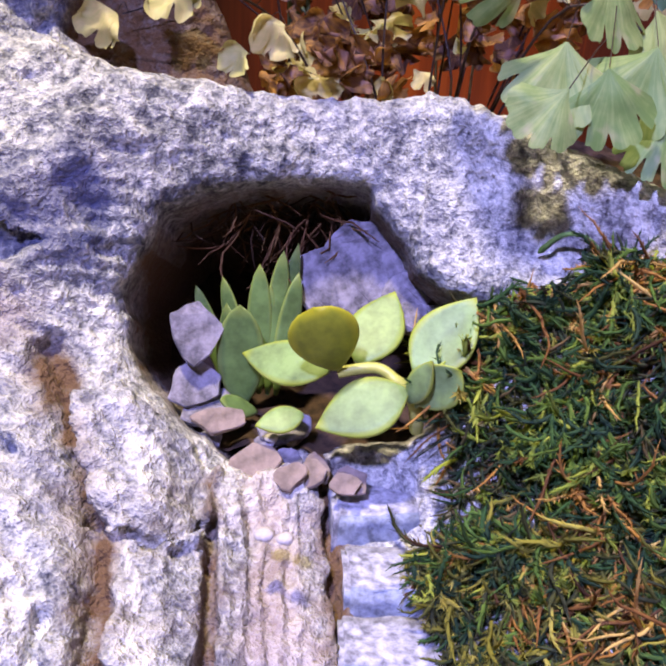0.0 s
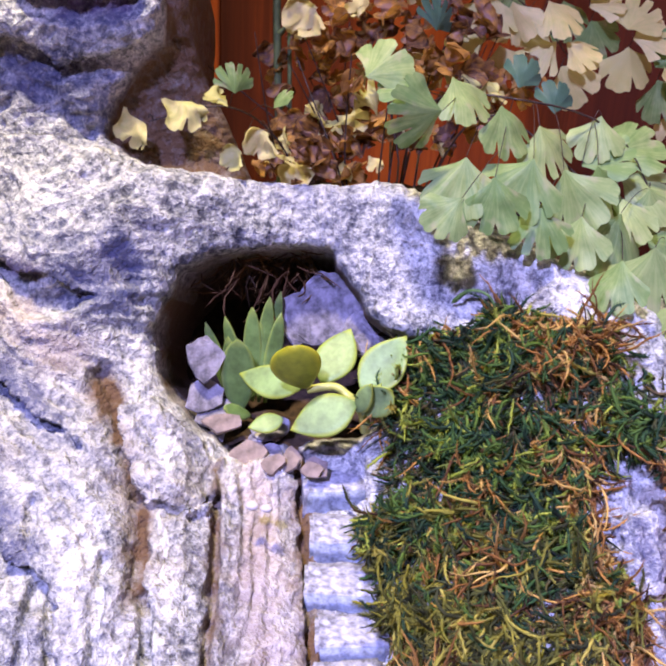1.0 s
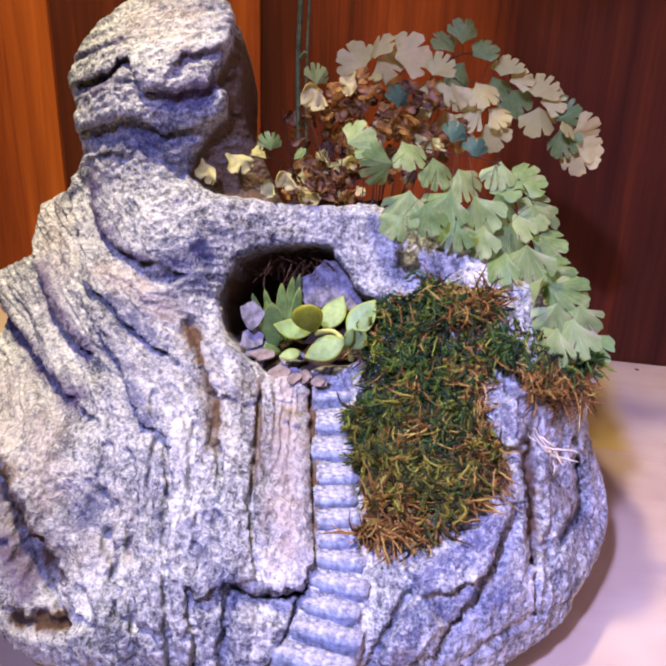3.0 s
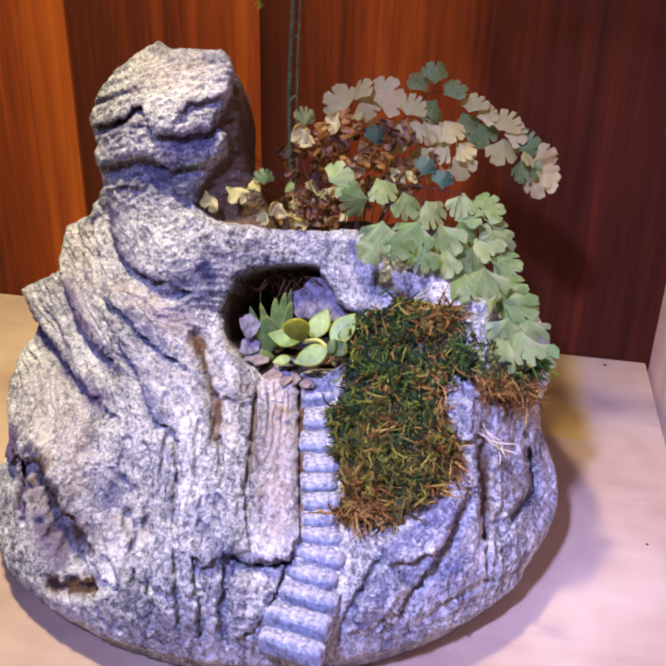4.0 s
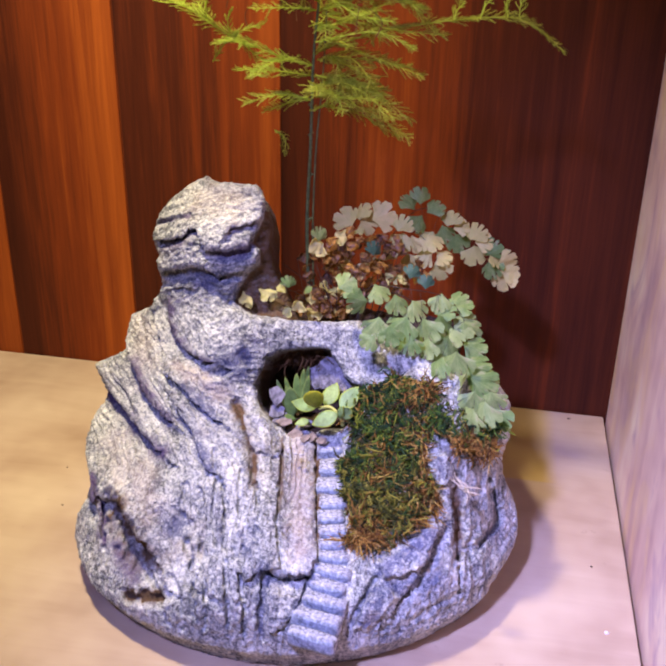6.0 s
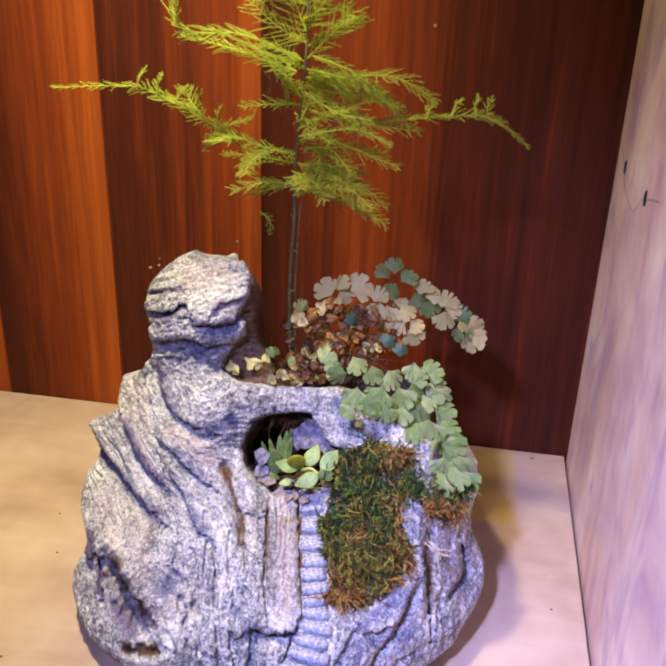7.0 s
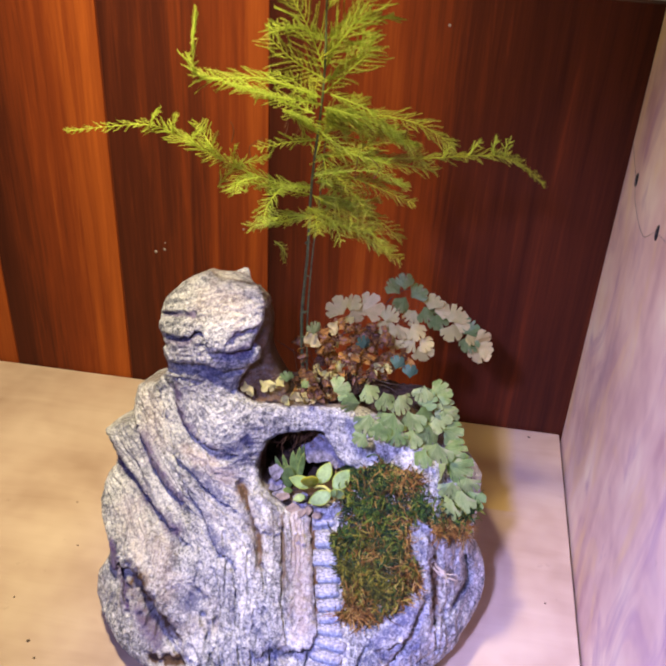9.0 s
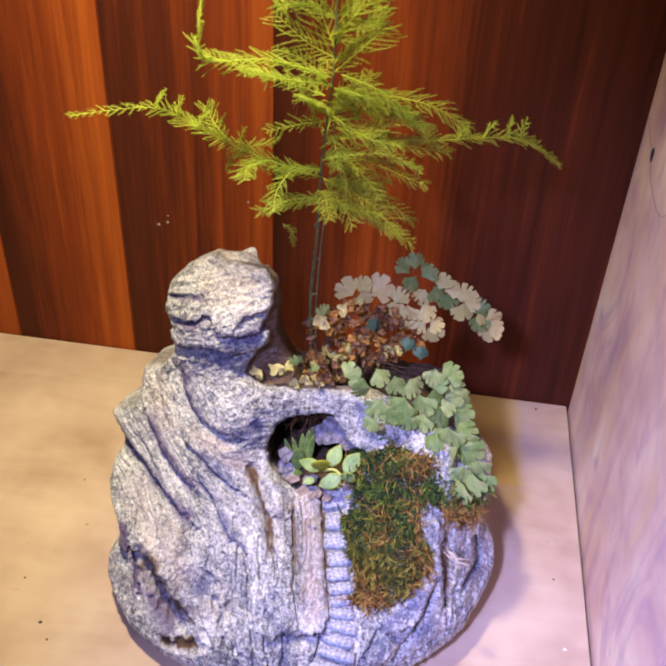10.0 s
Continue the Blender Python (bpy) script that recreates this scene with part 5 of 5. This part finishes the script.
# last number 1: shade-side spray, drawn in the darker copy
SPRAYS = (
    ([(-36, 78, 362), (-60, 60, 371), (-94, 52, 386), (-118, 42, 402), (-150, 46, 411), (-198, 17, 412)], 13, 0),
    ([(-72, 56, 376), (-80, 30, 382), (-77, 6, 384)], 14, 0),
    ([(-55, 62, 368), (-60, 32, 366), (-57, 4, 364)], 13, 0),
    ([(-100, 50, 392), (-112, 60, 400), (-118, 66, 408)], 12, 0),
    ([(-36, 80, 372), (10, 86, 386), (50, 80, 394), (90, 86, 398), (112, 92, 394), (136, 97, 376)], 11, 1),
    ([(-34, 76, 356), (0, 60, 350), (28, 44, 334)], 17, 1),
    ([(-34, 80, 366), (0, 95, 366), (30, 108, 360)], 13, 1),
    ([(-33, 84, 430), (-70, 52, 450), (-108, 32, 455), (-104, 18, 496)], 17, 0),
    ([(-33, 84, 425), (-55, 46, 440), (-77, 8, 457)], 17, 0),
    ([(-32, 84, 418), (0, 84, 421), (38, 64, 425), (66, 62, 412)], 18, 1),
    ([(-33, 80, 404), (-38, 52, 424), (-43, 24, 438)], 17, 0),
    ([(-31, 88, 440), (-10, 125, 452), (-8, 176, 454)], 20, 0),
    ([(-31, 90, 468), (-52, 98, 474), (-76, 104, 470)], 18, 0),
    ([(-31, 90, 470), (-10, 110, 480), (12, 135, 478)], 20, 0),
    ([(-31, 90, 500), (-50, 80, 512), (-75, 70, 512)], 18, 0),
    ([(-31, 90, 505), (-12, 105, 515), (10, 120, 512)], 18, 0),
    ([(-30, 92, 525), (-30, 92, 555), (-32, 90, 575)], 16, 0),
    ([(-34, 82, 398), (-20, 120, 408), (-9, 150, 411)], 16, 1),
    ([(-37, 78, 338), (-55, 60, 344), (-76, 44, 340)], 15, 0),
    ([(-37, 78, 330), (-12, 56, 344), (14, 52, 345)], 16, 1),
    ([(-34, 80, 386), (-5, 70, 396), (25, 84, 411)], 18, 1),
    ([(-36, 78, 345), (-28, 50, 352), (-22, 26, 350)], 15, 1),
    ([(-29, 75, 426), (6, 75, 419), (37, 75, 402)], 13, 0), ([(-27, 60, 412), (-3, 60, 399), (21, 60, 395)], 14, 0),
    ([(-31, 60, 380), (10, 60, 388), (37, 60, 378)], 9, 0), ([(-36, 60, 354), (-11, 60, 343), (14, 60, 332), (37, 60, 318)], 14, 1),
    ([(-38, 70, 342), (-57, 70, 335), (-69, 70, 331)], 10, 0), ([(-33, 60, 426), (-62, 60, 434), (-88, 60, 441), (-117, 60, 446)], 14, 0),
    ([(-52, 70, 424), (-43, 70, 413), (-40, 70, 401)], 8, 0), ([(-15, 80, 419), (7, 80, 401), (4, 80, 380)], 14, 1),
    ([(-24, 75, 368), (5, 75, 356), (15, 75, 335)], 14, 1), ([(-63, 70, 317), (-55, 70, 311), (-56, 70, 300)], 5, 0),
    ([(-28, 78, 423), (7, 78, 414), (41, 78, 402)], 15, 1), ([(-27, 78, 396), (14, 78, 389), (55, 78, 386)], 16, 1), ([(-29, 78, 351), (4, 78, 348), (35, 78, 327)], 14, 1),
    ([(-20, 78, 378), (12, 78, 368), (42, 78, 358)], 12, 1), ([(-25, 78, 435), (3, 78, 426), (28, 78, 410)], 14, 0), ([(-28, 78, 335), (-2, 78, 330), (26, 78, 316)], 12, 1), ([(6, 78, 420), (29, 78, 407), (48, 78, 390)], 14, 1),
    ([(-83, 60, 378), (-67, 60, 367), (-44, 60, 369)], 9, 0), ([(-103, 55, 365), (-88, 55, 383), (-66, 55, 391)], 11, 0),
)
for p in ((-118, 42, 402), (-132, 44, 407), (-104, 48, 393), (-90, 54, 385), (-148, 46, 411), (60, 81, 394), (78, 84, 397), (96, 88, 398), (104, 90, 396)):
    up = Vector((NEEDLE_RNG.uniform(-5, 9), NEEDLE_RNG.uniform(-4, 4), NEEDLE_RNG.uniform(10, 18)))
    spray([p, Vector(p) + up * 0.6, Vector(p) + up + Vector((3, 0, 0))], 7, FEATHER)
for k in range(12):
    a, far = k * 2.4, NEEDLE_RNG.uniform(20, 42)
    z = NEEDLE_RNG.uniform(338, 425)
    spray([(-30, 80, z), (-26 + abs(math.cos(a)) * far * 0.6, 76 + math.sin(a) * far * 0.5, z + 2), (-22 + abs(math.cos(a)) * far, 74 + math.sin(a) * far, z - NEEDLE_RNG.uniform(4, 22))], 13, FEATHER_SHADED if k % 2 else FEATHER, 0.7, (NEEDLE_RNG.uniform(-0.5, 0.5), -0.7, 0.8))
for k in range(9):
    z = 340 + 118 * k / 8
    a = k * 2.4 + 0.6
    far = NEEDLE_RNG.uniform(38, 66)
    rise = NEEDLE_RNG.uniform(-8, 18)
    spray([(-35, 80, z), (-35 + math.cos(a) * far * 0.5, 80 + math.sin(a) * far * 0.45, z + rise * 0.8), (-35 + math.cos(a) * far, 80 + math.sin(a) * far * 0.9, z + rise * 0.7)], NEEDLE_RNG.uniform(9, 14), FEATHER_SHADED if math.cos(a) > 0.1 else FEATHER, 0.8)
for k in range(10):
    x, y, z = NEEDLE_RNG.uniform(-120, 50), NEEDLE_RNG.uniform(40, 90), NEEDLE_RNG.uniform(385, 430)
    wire([(x, y, z), (x + NEEDLE_RNG.uniform(-4, 4), y, z + 9), (x + NEEDLE_RNG.uniform(-9, 9), y, z + NEEDLE_RNG.uniform(14, 24))], 0.0004, 0.00015, asparagus, 8, ROOTS, "tendril")
for line, reach, shaded in SPRAYS:
    spray(line, reach, FEATHER_SHADED if shaded else FEATHER)
for line, reach in (([(-31, 88, 452), (-14, 96, 480), (4, 104, 506)], 30), ([(-31, 88, 448), (-46, 92, 478), (-62, 96, 500)], 28), ([(-31, 90, 490), (-20, 96, 520), (-8, 100, 545)], 26), ([(-32, 90, 442), (-53, 90, 452), (-73, 90, 468)], 22), ([(-32, 90, 431), (-10, 90, 453), (2, 90, 466)], 22), ([(-33, 90, 454), (-19, 90, 472), (-5, 90, 487)], 22)):
    spray(line, reach, FEATHER, 0.8, (0.0, -1.0, 0.45))

# ---- fixings on the side board, specks on the back wall ----
for y, z in ((0.226, 0.335), (0.113, 0.339)):
    bm = bmesh.new()
    bmesh.ops.create_uvsphere(bm, u_segments=16, v_segments=10, radius=0.0045)
    for v in bm.verts:
        v.co = Vector((v.co.x * 0.35, v.co.y * 0.8, v.co.z * 1.5))
    ob = tagged(mesh_object("nail", bm, IRON), "dark nail head in the plywood side board", "nail", "nails in the side board")
    ob.location = (0.2298, y, z)
thread = tagged(new("thread"), "thin grey thread strung between the two nails", "thread")
wire([(229, 277, 352), (229, 250, 343), (228.6, 226, 336), (228.6, 205, 322), (228.6, 150, 318), (228.6, 113, 339), (229, 60, 352)], 0.00018, 0.00018, thread, 30, THREAD, "strand")
for x, z, r in ((-0.238, 0.176, 0.0018), (-0.228, 0.180, 0.0015), (-0.227, 0.188, 0.0009), (-0.140, 0.215, 0.0012), (0.05, 0.44, 0.0013)):
    bm = bmesh.new()
    bmesh.ops.create_icosphere(bm, subdivisions=2, radius=r)
    for v in bm.verts:
        v.co = Vector((v.co.x, v.co.y * 0.3, v.co.z)) + noise.noise_vector(v.co * 900) * 0.0004
    ob = tagged(mesh_object("paint_speck", bm, SPECK), "tiny pale paint speck on the veneer wall", "speck", "specks on the wall")
    ob.location = (x, 0.2798, z)
# dry sprig and loose fibres on the planter's flank
STRAW = make_plain("straw", (0.55, 0.47, 0.36), 0.8, 0.2)
sprig = tagged(new("dry_sprig"), "bleached dry sprig caught on the rock planter", "twig")
rng = random.Random(9)
for k in range(9):
    p = Vector((0.098, -0.060, 0.117)) + Vector([rng.gauss(0, 0.0015) for _ in range(3)])
    d = Vector((rng.uniform(-1, 1.2), rng.uniform(-0.5, 0.2), rng.uniform(-0.1, 0.7))).normalized()
    pts = [p]
    for s in range(6):
        d = (d + Vector([rng.gauss(0, 0.22) for _ in range(3)])).normalized()
        pts.append(pts[-1] + d * 0.0021)
    vf = tube(pts, [0.0006, 0.0006, 0.0005, 0.0005, 0.0004, 0.0003, 0.0001], 4)
    from_arrays("twig", vf[0], vf[1], STRAW, sprig)

# crumbs of soil and plaster on the shelf
CRUMB = make_plain("dark_crumb", (0.09, 0.06, 0.045), 0.9, 0.4, 400.0)
for k, (x, y, r) in enumerate(((206, -42, 1.6), (-237, -95, 1.4), (-238, 14, 0.9), (-261, 68, 0.8), (192, 266, 1.3), (-269, -54, 0.8), (-225, -110, 1.0), (200, 30, 0.8))):
    bm = bmesh.new()
    bmesh.ops.create_icosphere(bm, subdivisions=1, radius=r / 1000)
    for v in bm.verts:
        v.co = Vector((v.co.x * 1.3, v.co.y, v.co.z * 0.6)) + noise.noise_vector(v.co * 900 + Vector((k, 0, 0))) * 0.0004
    ob = tagged(mesh_object("crumb", bm, PLASTER if k == 0 else CRUMB), "tiny white crumb lying on the plywood" if k == 0 else "tiny dark crumb of soil on the plywood", "crumb", "crumbs on the shelf")
    ob.location = (x / 1000, y / 1000, 0.0004)
